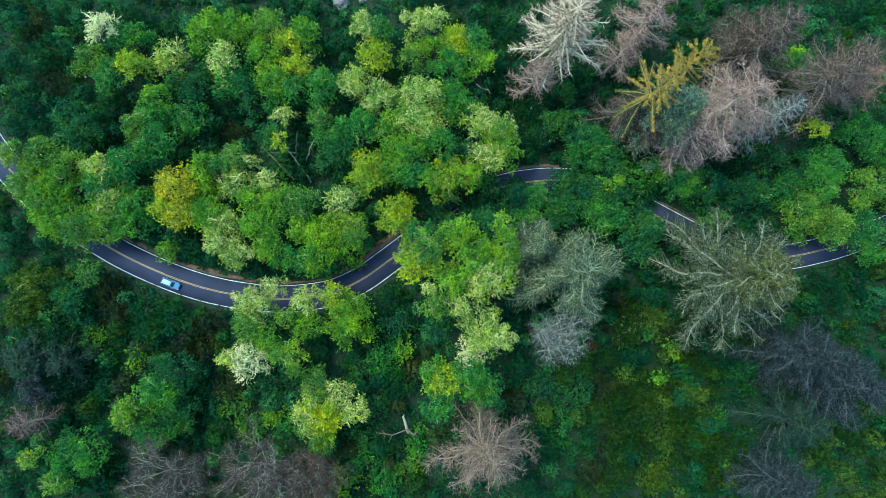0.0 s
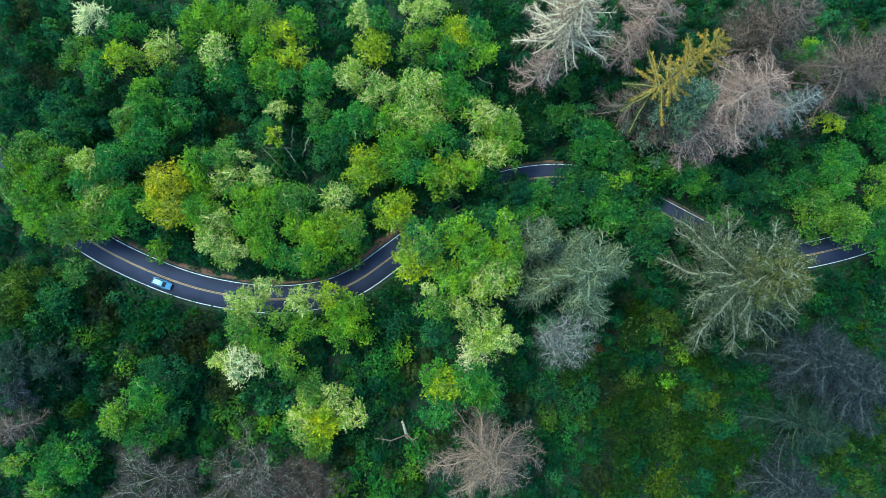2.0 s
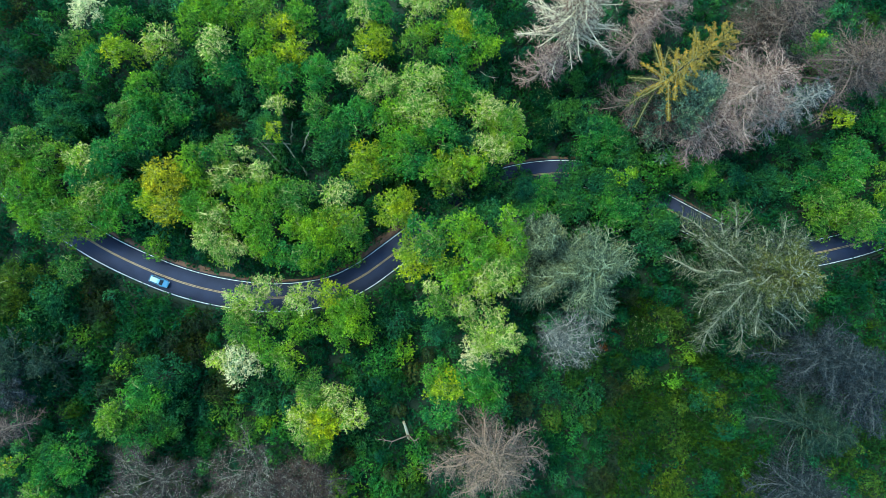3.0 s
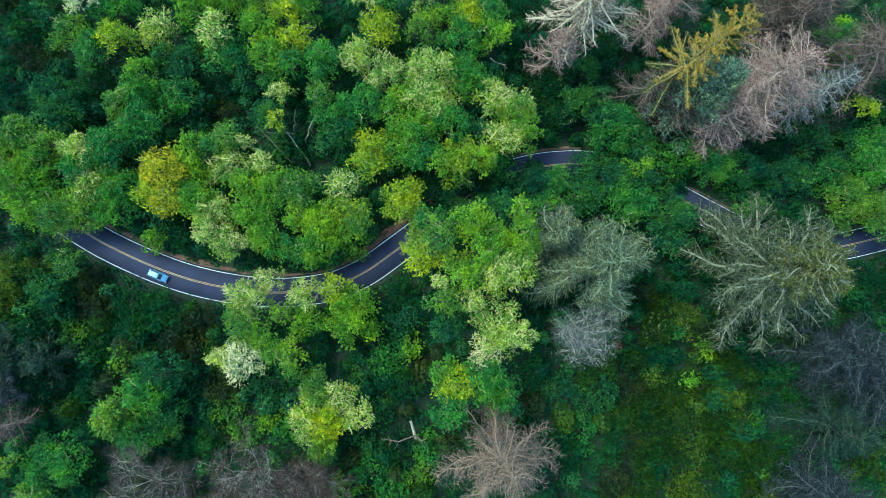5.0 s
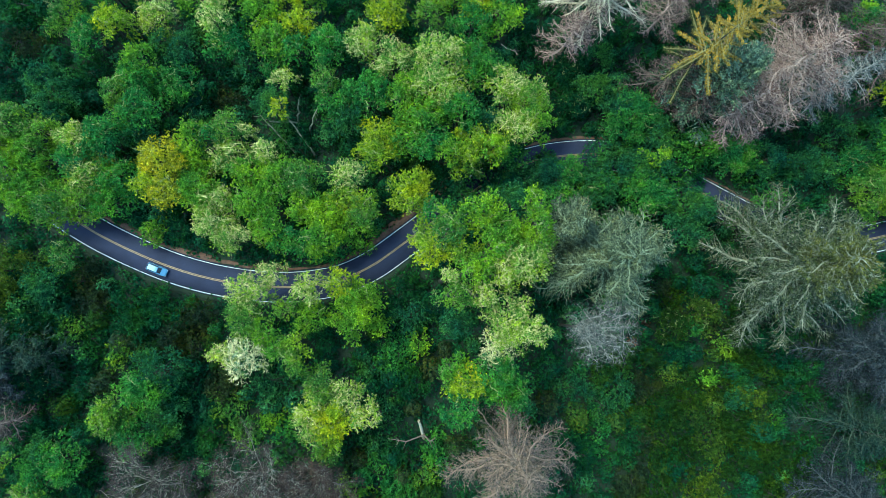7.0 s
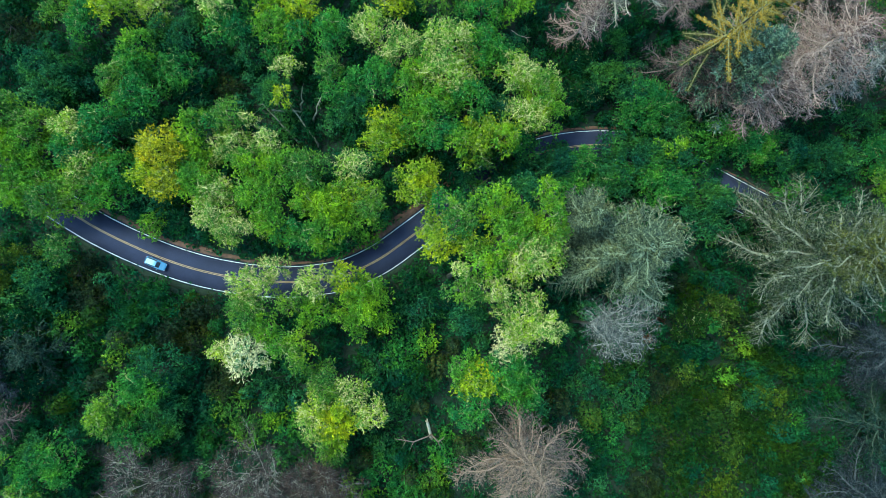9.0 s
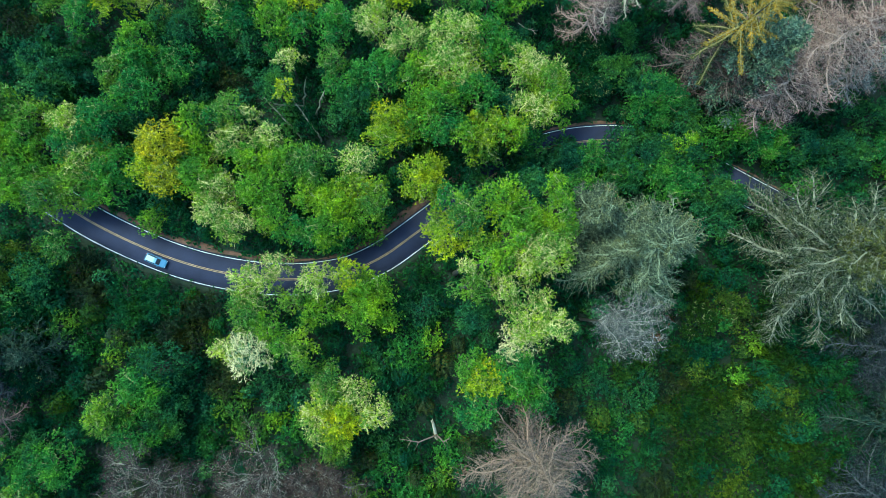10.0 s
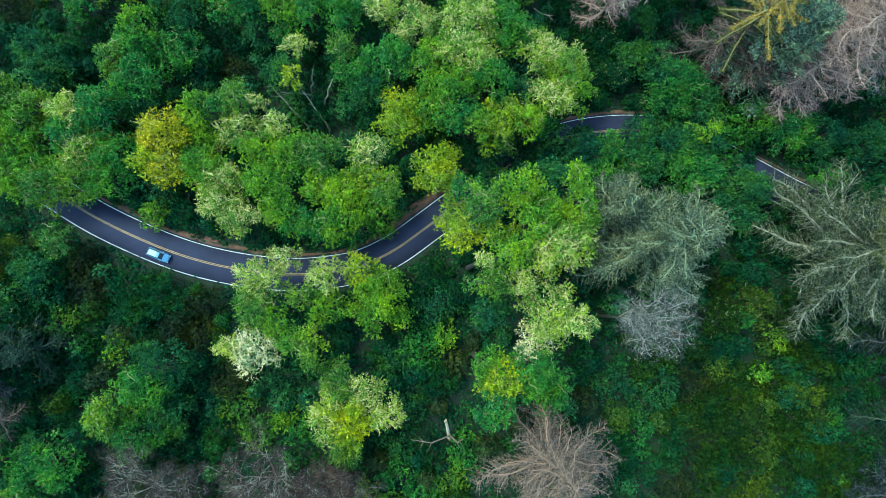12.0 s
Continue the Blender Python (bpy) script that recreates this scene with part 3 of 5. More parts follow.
# ---- ground and road surfaces ----
def ribbon(name, left, right, z, thick, material, ragged=0.0, seed=0, first=0, last=None, flow=None):
    """A strip along the road between two distances from its middle, with real thickness."""
    rng = np.random.default_rng(seed)
    line, aside = LINE[first:last], ASIDE[first:last]
    n = len(line)
    wob = np.zeros((2, n))
    if ragged:
        wob = rng.normal(size=(2, n)) * ragged
        wob = (wob + np.roll(wob, 1, 1) + np.roll(wob, 2, 1)) / 2
    a, b = line + aside * (left + wob[0])[:, None], line + aside * (right + wob[1])[:, None]
    top = [np.c_[a, np.full(n, z)], np.c_[b, np.full(n, z)]]
    low = [np.c_[a, np.full(n, z - thick)], np.c_[b, np.full(n, z - thick)]]
    verts = np.concatenate([*top, *low])
    k = np.arange(n - 1)
    faces = np.concatenate([
        np.stack([k, k + 1, n + k + 1, n + k], 1)[:, ::-1],
        np.stack([2 * n + k, 2 * n + k + 1, k + 1, k], 1)[:, ::-1],
        np.stack([n + k, n + k + 1, 3 * n + k + 1, 3 * n + k], 1)[:, ::-1],
    ])
    return mesh_from(name, verts, faces, material)


def build_ground():
    c = np.arange(-170, 171, 2.5)
    far = np.array([200, 260, 360, 520, 800, 1300, 2200])
    ax = np.concatenate([-far[::-1], c, far])
    gx, gy = np.meshgrid(ax, ax, indexing="ij")
    d = np.sqrt(((gx[..., None] - LINE[::3, 0]) ** 2 + (gy[..., None] - LINE[::3, 1]) ** 2).min(-1))
    rng = np.random.default_rng(5)
    rough = np.zeros_like(gx)
    for k in range(7):
        w = rng.uniform(0.05, 0.28, 2) * rng.choice([-1, 1], 2)
        rough += np.sin(gx * w[0] + gy * w[1] + rng.uniform(0, 6.28)) * 0.12
    gz = -0.05 + rough * np.clip((d - 7) / 8, 0, 1)
    n = len(ax)
    k = (np.arange(n - 1)[:, None] * n + np.arange(n - 1)[None]).ravel()
    faces = np.stack([k, k + n, k + n + 1, k + 1], 1)
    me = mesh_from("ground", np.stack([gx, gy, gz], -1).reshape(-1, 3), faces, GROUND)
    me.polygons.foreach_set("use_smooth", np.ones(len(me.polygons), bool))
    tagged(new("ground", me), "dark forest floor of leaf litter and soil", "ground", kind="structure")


build_ground()
road = tagged(new("road", ribbon("road", 3.42, -3.36, 0.03, 0.14, ASPHALT)), "dark asphalt two-lane road winding through forest", "road", kind="structure")
child("edge_line", ribbon("edge_line", 3.16, 3.03, 0.036, 0.004, LINE_WHITE, 0.006, 1), road, "white painted edge line")
child("edge_line", ribbon("edge_line", -3.03, -3.16, 0.036, 0.004, LINE_WHITE, 0.006, 2), road, "white painted edge line")
child("centre_line", ribbon("centre_line", 0.20, 0.05, 0.036, 0.004, LINE_YELLOW, 0.006, 3), road, "yellow painted centre line")
child("centre_line", ribbon("centre_line", -0.05, -0.20, 0.036, 0.004, LINE_YELLOW, 0.006, 4), road, "yellow painted centre line")


def verge_width(x):
    """Wide bare earth on the inside of the bend, narrow elsewhere."""
    return 0.28 + 1.6 * math.exp(-((x + 1) / 9.0) ** 2) + 0.9 * math.exp(-((x + 42) / 12.0) ** 2) + 0.35 * math.exp(-((x - 36) / 9.0) ** 2) + 0.6 * math.exp(-((x + 60) / 5.0) ** 2)


verge_a = new("verge", ribbon("verge", 3.5 + np.array([verge_width(p[0]) for p in LINE]), 3.38, 0.0, 0.1, VERGE, 0.2, 6))
tagged(verge_a, "strip of bare red-brown earth beside the road", "verge", kind="structure")
verge_b = new("verge", ribbon("verge", -3.3, -4.6, 0.0, 0.1, GRASS, 0.12, 7))
tagged(verge_b, "strip of dark mossy grass beside the road", "verge", kind="structure")


# ---- the trees, one by one ----
# tall broadleaf canopy
broadleaf(-67.0, 62.9, 13.8, 3.89, "lichen", 12)
broadleaf(-71.1, 57.0, 10.0, 4.72, "olive", 13)
broadleaf(-60.7, 54.8, 12.7, 3.93, "gold", 14)
broadleaf(-57.2, 54.7, 11.9, 1.97, "gold", 15)
broadleaf(-62.2, 62.2, 11.8, 4.66, "green", 16)
broadleaf(-65.7, 52.9, 11.9, 4.23, "green", 17)
broadleaf(-52.8, 57.8, 10.9, 4.41, "pale", 18)
broadleaf(-44.6, 63.1, 12.8, 5.32, "lime", 19)
broadleaf(-38.7, 64.8, 12.5, 5.33, "lime", 20)
broadleaf(-39.6, 55.2, 16.2, 4.50, "pale", 21)
broadleaf(-37.9, 51.4, 13.5, 4.74, "green", 22)
broadleaf(-30.6, 65.2, 13.3, 4.88, "olive", 23)
broadleaf(-31.5, 58.0, 13.3, 4.46, "lime", 24)
broadleaf(-25.5, 61.4, 13.3, 3.91, "gold", 25)
broadleaf(-22.6, 63.2, 13.0, 4.47, "lime", 26)
broadleaf(-23.9, 55.1, 13.6, 3.90, "gold", 27)
broadleaf(-28.7, 51.4, 14.1, 4.16, "lime", 28)
broadleaf(-24.5, 49.9, 13.7, 3.48, "green", 29)
broadleaf(-54.8, 47.2, 13.4, 3.90, "lime", 30)
broadleaf(-55.7, 43.5, 12.3, 4.78, "green", 31)
broadleaf(-59.3, 40.6, 12.4, 3.65, "olive", 32)
broadleaf(-54.8, 37.0, 13.9, 5.28, "green", 33)
broadleaf(-54.7, 34.2, 10.0, 4.01, "emerald", 34)
broadleaf(-48.3, 43.3, 11.0, 4.83, "green", 35)
broadleaf(-46.7, 41.3, 8.0, 4.07, "deep", 36)
broadleaf(-47.8, 50.7, 10.0, 4.87, "emerald", 37)
broadleaf(-51.9, 52.3, 9.0, 3.46, "emerald", 38)
broadleaf(-34.4, 47.6, 10.0, 3.58, "emerald", 39)
broadleaf(-29.4, 47.4, 10.0, 3.43, "green", 40)
broadleaf(-26.4, 43.8, 12.0, 2.54, "pale", 41)
broadleaf(-29.4, 39.5, 12.0, 3.95, "emerald", 42)
broadleaf(-27.0, 37.8, 13.0, 2.38, "gold", 43)
broadleaf(-76.0, 44.3, 8.0, 4.94, "emerald", 44)
broadleaf(-72.8, 40.8, 9.0, 4.76, "emerald", 45)
broadleaf(-80.2, 33.6, 11.9, 4.79, "olive", 46)
broadleaf(-74.3, 32.7, 11.3, 5.10, "olive", 47)
broadleaf(-81.7, 29.5, 11.2, 4.68, "lime", 48)
broadleaf(-65.9, 31.2, 12.5, 4.21, "pale", 49)
broadleaf(-60.8, 31.0, 14.0, 5.00, "green", 50)
broadleaf(-76.2, 28.1, 11.4, 4.81, "lime", 51)
broadleaf(-74.8, 23.5, 11.5, 5.09, "lime", 52)
broadleaf(-76.6, 20.0, 12.5, 3.93, "lime", 53)
broadleaf(-71.3, 19.8, 11.1, 5.11, "lime", 54)
broadleaf(-65.8, 19.0, 11.8, 5.36, "olive", 55)
broadleaf(-64.3, 24.2, 12.0, 5.36, "pale", 56)
broadleaf(-58.7, 23.6, 12.0, 4.79, "green", 57)
broadleaf(-60.3, 19.2, 11.0, 4.83, "green", 58)
broadleaf(-66.1, 26.3, 12.8, 4.20, "green", 59)
broadleaf(-49.1, 20.9, 12.9, 3.78, "yellow", 61)
broadleaf(-44.1, 31.0, 13.6, 3.90, "lime", 62)
broadleaf(-44.2, 26.6, 10.5, 4.85, "lime", 63)
broadleaf(-42.8, 20.8, 14.0, 4.58, "lime", 64)
broadleaf(-41.0, 32.3, 12.3, 3.37, "green", 65)
broadleaf(-36.4, 28.7, 11.9, 5.36, "pale", 66)
broadleaf(-33.5, 33.3, 11.0, 1.99, "pale", 67)
broadleaf(-29.2, 28.7, 13.9, 2.50, "pale", 68)
broadleaf(-37.0, 33.4, 14.0, 3.33, "olive", 69)
broadleaf(-39.3, 18.6, 12.8, 5.04, "pale", 70)
broadleaf(-36.0, 12.7, 12.4, 4.78, "pale", 71)
broadleaf(-39.4, 14.2, 13.2, 3.63, "pale", 72)
broadleaf(-31.7, 24.3, 13.5, 4.73, "lime", 73)
broadleaf(-30.9, 18.7, 14.9, 4.69, "lime", 74)
broadleaf(-26.5, 23.6, 14.5, 4.56, "lime", 75)
broadleaf(-28.4, 14.7, 13.9, 5.00, "lime", 76)
broadleaf(-22.5, 23.6, 15.0, 4.54, "olive", 77)
broadleaf(-22.0, 18.7, 13.8, 4.17, "lime", 78)
broadleaf(-24.0, 11.5, 13.1, 3.77, "green", 79)
broadleaf(-17.7, 16.5, 14.7, 4.97, "lime", 80)
broadleaf(-18.0, 12.5, 14.7, 4.69, "lime", 81)
broadleaf(-20.7, 9.6, 9.0, 2.88, "green", 82)
broadleaf(-13.1, 23.8, 14.2, 3.74, "pale", 83)
broadleaf(-13.7, 19.6, 13.7, 3.62, "gold", 84)
broadleaf(-10.0, 17.3, 14.8, 3.86, "olive", 85)
broadleaf(-12.4, 14.4, 12.2, 4.78, "lime", 86)
broadleaf(-16.4, 10.2, 10.0, 3.72, "green", 87)
broadleaf(-31.9, 1.0, 14.2, 4.99, "pale", 88)
broadleaf(-32.3, -3.8, 14.0, 4.16, "olive", 89)
broadleaf(-27.7, 5.0, 12.3, 2.95, "pale", 90)
broadleaf(-28.5, -6.3, 13.8, 3.34, "lime", 91)
broadleaf(-25.0, -1.5, 13.0, 2.80, "olive", 92)
broadleaf(-20.2, 1.9, 14.8, 3.59, "pale", 93)
broadleaf(-20.5, -3.7, 12.3, 3.80, "lime", 94)
broadleaf(-14.3, 2.8, 13.5, 3.34, "gold", 95)
broadleaf(-0.6, 22.5, 14.5, 4.70, "gold", 99)
broadleaf(-0.3, 19.1, 15.3, 3.71, "gold", 100)
broadleaf(4.1, 17.3, 18.0, 3.21, "green", 101)
broadleaf(2.5, 12.4, 14.6, 3.73, "gold", 102)
broadleaf(6.1, 12.6, 27.7, 3.57, "olive", 103)
broadleaf(2.8, 8.3, 25.1, 3.28, "gold", 104)
broadleaf(12.4, 15.5, 27.0, 4.21, "lime", 105)
broadleaf(16.1, 11.8, 25.9, 4.25, "lime", 106)
broadleaf(14.2, 9.2, 28.0, 3.43, "lime", 107)
broadleaf(21.1, 16.9, 27.1, 2.97, "lime", 108)
broadleaf(21.8, 13.3, 26.8, 3.47, "lime", 109)
broadleaf(19.0, 18.8, 20.0, 3.55, "emerald", 110)
broadleaf(8.3, 8.6, 24.9, 3.40, "gold", 111)
broadleaf(10.3, 5.1, 28.0, 3.31, "lime", 112)
broadleaf(7.0, 1.0, 27.0, 3.71, "olive", 113)
broadleaf(5.9, 3.8, 27.0, 1.73, "pale", 114)
broadleaf(18.9, 6.3, 28.0, 5.15, "pale", 115)
broadleaf(15.6, 5.0, 27.1, 3.71, "pale", 116)
broadleaf(21.4, 9.7, 26.5, 3.48, "olive", 117)
broadleaf(12.5, 1.0, 25.9, 2.87, "pale", 118)
broadleaf(17.4, -4.4, 26.2, 5.74, "pale", 119)
broadleaf(7.5, -4.6, 20.0, 3.55, "emerald", 120)
broadleaf(15.4, -8.5, 21.0, 3.92, "lichen", 121)
broadleaf(20.8, -5.4, 28.3, 2.93, "pale", 122)
broadleaf(-5.8, 58.8, 13.4, 4.74, "gold", 123)
broadleaf(-8.3, 65.1, 14.1, 3.61, "pale", 124)
broadleaf(-4.6, 64.6, 14.5, 3.32, "green", 125)
broadleaf(2.8, 65.8, 15.3, 3.71, "pale", 126)
broadleaf(7.7, 66.5, 15.9, 3.28, "pale", 127)
broadleaf(3.5, 59.1, 14.0, 4.02, "olive", 128)
broadleaf(7.8, 60.8, 13.8, 3.34, "lime", 129)
broadleaf(12.8, 61.1, 15.6, 5.07, "gold", 130)
broadleaf(17.5, 57.1, 16.9, 4.34, "lime", 131)
broadleaf(11.4, 55.9, 16.2, 4.50, "green", 132)
broadleaf(17.6, 61.5, 16.0, 3.69, "green", 133)
broadleaf(-10.6, 51.9, 14.2, 4.29, "pale", 134)
broadleaf(-17.9, 51.0, 14.5, 4.42, "green", 135)
broadleaf(-18.3, 43.4, 14.0, 3.05, "olive", 136)
broadleaf(-15.4, 39.6, 13.0, 5.03, "green", 137)
broadleaf(-9.8, 41.5, 15.3, 5.08, "green", 138)
broadleaf(-13.0, 36.7, 12.0, 4.51, "emerald", 139)
broadleaf(-4.5, 48.3, 14.1, 4.58, "pale", 140)
broadleaf(4.7, 47.9, 18.0, 6.18, "pale", 141)
broadleaf(4.7, 41.7, 18.0, 5.65, "pale", 142)
broadleaf(11.5, 48.8, 15.6, 4.66, "green", 143)
broadleaf(14.2, 46.3, 15.5, 3.98, "green", 144)
broadleaf(-0.7, 42.2, 15.5, 3.98, "lime", 145)
broadleaf(-2.9, 39.1, 15.1, 3.44, "lime", 146)
broadleaf(2.0, 35.6, 17.4, 5.13, "lime", 147)
broadleaf(9.0, 37.1, 16.8, 4.89, "green", 148)
broadleaf(3.0, 30.9, 16.5, 4.49, "green", 149)
broadleaf(-6.8, 32.2, 12.9, 4.62, "gold", 150)
broadleaf(-7.8, 28.5, 14.3, 3.60, "gold", 151)
broadleaf(-1.6, 32.5, 14.4, 4.01, "lime", 152)
broadleaf(18.7, 42.2, 17.0, 4.47, "pale", 153)
broadleaf(22.3, 38.6, 17.0, 5.01, "olive", 154)
broadleaf(19.8, 34.2, 17.0, 4.74, "pale", 155)
broadleaf(15.4, 35.7, 13.0, 3.36, "emerald", 156)
broadleaf(24.8, 35.7, 16.0, 3.41, "lime", 157)
broadleaf(11.4, 30.2, 16.0, 4.78, "gold", 158)
broadleaf(10.2, 27.7, 13.4, 4.18, "olive", 159)
broadleaf(15.2, 29.5, 16.8, 3.26, "lime", 160)
broadleaf(6.6, 29.1, 16.3, 3.27, "lime", 161)
broadleaf(18.0, 30.9, 12.0, 3.66, "green", 162)
broadleaf(97.4, 59.6, 13.0, 4.75, "lime", 163)
broadleaf(97.1, 55.4, 11.0, 3.41, "green", 164)
broadleaf(48.7, 27.7, 12.0, 5.21, "emerald", 176)
broadleaf(48.8, 22.3, 12.0, 5.36, "green", 177)
broadleaf(49.8, 29.1, 12.0, 3.10, "lime", 178)
broadleaf(56.1, 18.8, 12.0, 4.79, "emerald", 179)
broadleaf(39.1, 24.2, 9.0, 4.33, "green", 180)
broadleaf(30.5, 21.7, 9.0, 3.75, "green", 181)
broadleaf(57.6, 13.8, 11.0, 4.26, "emerald", 182)
broadleaf(45.7, 27.5, 9.0, 4.04, "emerald", 183)
broadleaf(48.4, 38.6, 10.0, 5.44, "green", 184)
broadleaf(43.4, 40.1, 10.0, 4.87, "emerald", 185)
broadleaf(62.8, 33.5, 10.0, 4.87, "green", 186)
broadleaf(69.4, 31.0, 10.0, 4.72, "green", 187)
broadleaf(-49.2, -14.1, 12.0, 5.36, "emerald", 188)
broadleaf(-51.6, -17.4, 13.9, 4.72, "green", 189)
broadleaf(-57.2, -23.1, 12.0, 5.07, "olive", 190)
broadleaf(-53.3, -26.3, 11.7, 5.23, "green", 191)
broadleaf(-48.5, -22.7, 10.0, 6.01, "emerald", 192)
broadleaf(-32.3, -11.2, 13.4, 5.02, "lichen", 193)
broadleaf(-35.8, -10.6, 12.7, 3.08, "pale", 194)
broadleaf(-22.7, -10.4, 15.3, 3.71, "olive", 195)
broadleaf(-25.7, -9.6, 14.4, 2.77, "lime", 196)
broadleaf(-17.7, -17.5, 13.9, 4.58, "olive", 197)
broadleaf(-19.6, -22.6, 13.7, 4.59, "pale", 198)
broadleaf(-14.6, -23.3, 14.8, 5.10, "gold", 199)
broadleaf(-16.3, -27.7, 13.6, 3.90, "olive", 200)
broadleaf(-12.8, -18.7, 13.6, 3.90, "pale", 201)
broadleaf(-8.8, -21.9, 15.0, 3.17, "pale", 202)
broadleaf(-71.0, -34.0, 11.0, 4.69, "green", 203)
broadleaf(-70.2, -28.9, 10.0, 4.01, "emerald", 204)
broadleaf(-76.1, -30.6, 13.8, 2.36, "olive", 205)
broadleaf(-66.1, -30.8, 12.0, 5.07, "green", 206)
broadleaf(-72.0, -36.4, 11.6, 3.11, "olive", 207)
broadleaf(9.3, -14.9, 26.0, 3.75, "gold", 208)
broadleaf(6.9, -12.7, 25.3, 3.27, "lime", 209)
broadleaf(13.8, -14.3, 25.5, 4.76, "green", 210)
broadleaf(17.8, -16.4, 21.0, 4.43, "green", 211)
broadleaf(8.2, -19.2, 26.9, 3.72, "green", 212)
broadleaf(19.1, -19.5, 19.0, 3.72, "emerald", 213)
broadleaf(53.9, -5.1, 9.0, 4.04, "fern", 214)
broadleaf(60.4, -3.2, 9.0, 4.04, "sedge", 215)
# dark leaf tones here stand in for shade over the lower left
broadleaf(-75.5, -7.4, 10.0, 5.72, "deep", 352)
broadleaf(-80.2, -6.0, 10.0, 5.15, "deep", 353)
broadleaf(-74.6, -16.6, 8.0, 4.36, "deep", 354)
broadleaf(-80.9, -13.2, 7.0, 3.22, "moor", 355)
broadleaf(27.6, 26.8, 9.0, 3.60, "emerald", 361)
broadleaf(32.8, 26.9, 9.0, 3.60, "green", 362)
broadleaf(38.8, 28.5, 9.0, 3.46, "emerald", 363)
broadleaf(-53.1, 13.4, 6.0, 3.10, "lime", 364)
broadleaf(-78.4, 23.8, 13.0, 4.75, "lime", 374)
broadleaf(-74.9, 19.1, 13.0, 4.20, "lime", 375)
broadleaf(-70.9, 17.7, 13.0, 3.92, "olive", 376)
broadleaf(-81.8, 26.7, 13.0, 4.20, "olive", 377)
broadleaf(59.2, 21.4, 8.0, 2.91, "emerald", 380)
broadleaf(63.5, 19.6, 6.0, 2.80, "moor", 382)
broadleaf(68.1, 17.8, 6.0, 2.80, "emerald", 383)
broadleaf(71.8, 15.9, 6.0, 2.65, "moor", 384)
broadleaf(-84.9, 34.2, 12.0, 3.38, "olive", 407)
broadleaf(99.5, 42.9, 14.0, 2.95, "gold", 500)
broadleaf(111.9, 45.1, 12.0, 6.00, "green", 501)
broadleaf(104.4, 34.6, 13.0, 5.70, "green", 502)
broadleaf(111.9, 28.8, 14.0, 5.17, "olive", 503)
broadleaf(96.3, 29.4, 10.0, 5.32, "green", 504)
broadleaf(102.9, 21.6, 12.0, 6.25, "olive", 505)
broadleaf(111.5, 19.7, 12.0, 5.00, "green", 506)
broadleaf(117.9, 40.1, 13.0, 5.58, "green", 507)
broadleaf(119.9, 29.1, 13.0, 5.58, "olive", 508)
broadleaf(120.0, 17.2, 11.0, 6.29, "green", 509)
broadleaf(95.6, 58.2, 15.0, 4.15, "green", 510)
broadleaf(100.5, 35.2, 9.0, 4.85, "emerald", 511)
broadleaf(92.7, 37.5, 8.0, 3.86, "emerald", 512)
broadleaf(85.9, 29.4, 9.0, 4.34, "emerald", 513)
broadleaf(44.9, 38.2, 12.0, 6.50, "green", 514)
broadleaf(51.6, 34.1, 10.0, 5.07, "emerald", 515)
broadleaf(37.8, 44.4, 9.0, 4.34, "emerald", 516)
broadleaf(67.5, 31.5, 11.0, 5.29, "green", 517)
broadleaf(75.4, 30.0, 9.0, 4.34, "emerald", 518)
broadleaf(33.4, 50.9, 8.0, 4.37, "deep", 519)
broadleaf(39.3, 52.0, 9.0, 3.83, "emerald", 520)
broadleaf(33.9, 41.2, 8.0, 3.60, "deep", 521)
broadleaf(48.2, 23.8, 11.0, 5.54, "green", 522)
broadleaf(38.5, 23.2, 10.0, 5.07, "emerald", 523)
broadleaf(29.4, 24.6, 9.0, 5.11, "emerald", 524)
broadleaf(22.7, 41.6, 14.0, 4.92, "pale", 530)
broadleaf(-11.4, -2.3, 13.0, 6.70, "lime", 531)
broadleaf(-49.6, 27.0, 14.0, 5.66, "yellow", 532)
broadleaf(-51.4, 22.2, 13.5, 3.46, "gold", 533)
broadleaf(113.9, 14.5, 10.0, 4.31, "green", 534)
broadleaf(-80.0, 5.3, 12.0, 5.50, "sedge", 540)
broadleaf(-72.3, 3.0, 11.0, 4.28, "emerald", 541)
broadleaf(-82.3, 0.3, 11.0, 4.53, "sedge", 542)
broadleaf(-68.2, 8.2, 10.0, 3.04, "olive", 543)
broadleaf(-78.9, -31.9, 9.0, 1.66, "gold", 544)
broadleaf(-77.3, -4.6, 8.0, 3.86, "moor", 545)
broadleaf(-10.8, -1.5, 14.5, 5.15, "lime", 550)
broadleaf(60.2, 19.6, 10.0, 2.94, "emerald", 551)
broadleaf(21.5, 28.5, 9.0, 3.19, "emerald", 552)
broadleaf(-57.6, -22.0, 13.0, 3.20, "olive", 560)
broadleaf(95.8, 23.3, 14.0, 5.46, "olive", 570)
broadleaf(103.5, 19.8, 14.5, 5.20, "olive", 571)
broadleaf(100.5, 30.2, 15.0, 4.71, "green", 572)
broadleaf(57.9, 18.2, 15.0, 3.07, "emerald", 580)
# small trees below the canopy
# towards the corners, shade is put into the leaf colour by darker tones
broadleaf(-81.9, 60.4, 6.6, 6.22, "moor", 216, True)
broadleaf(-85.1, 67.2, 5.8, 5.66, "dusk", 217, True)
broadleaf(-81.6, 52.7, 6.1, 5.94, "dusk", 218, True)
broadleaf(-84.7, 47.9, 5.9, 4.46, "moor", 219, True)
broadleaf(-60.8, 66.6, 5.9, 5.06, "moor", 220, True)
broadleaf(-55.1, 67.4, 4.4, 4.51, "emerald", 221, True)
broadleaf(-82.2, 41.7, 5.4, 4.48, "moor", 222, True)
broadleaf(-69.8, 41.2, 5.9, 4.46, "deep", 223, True)
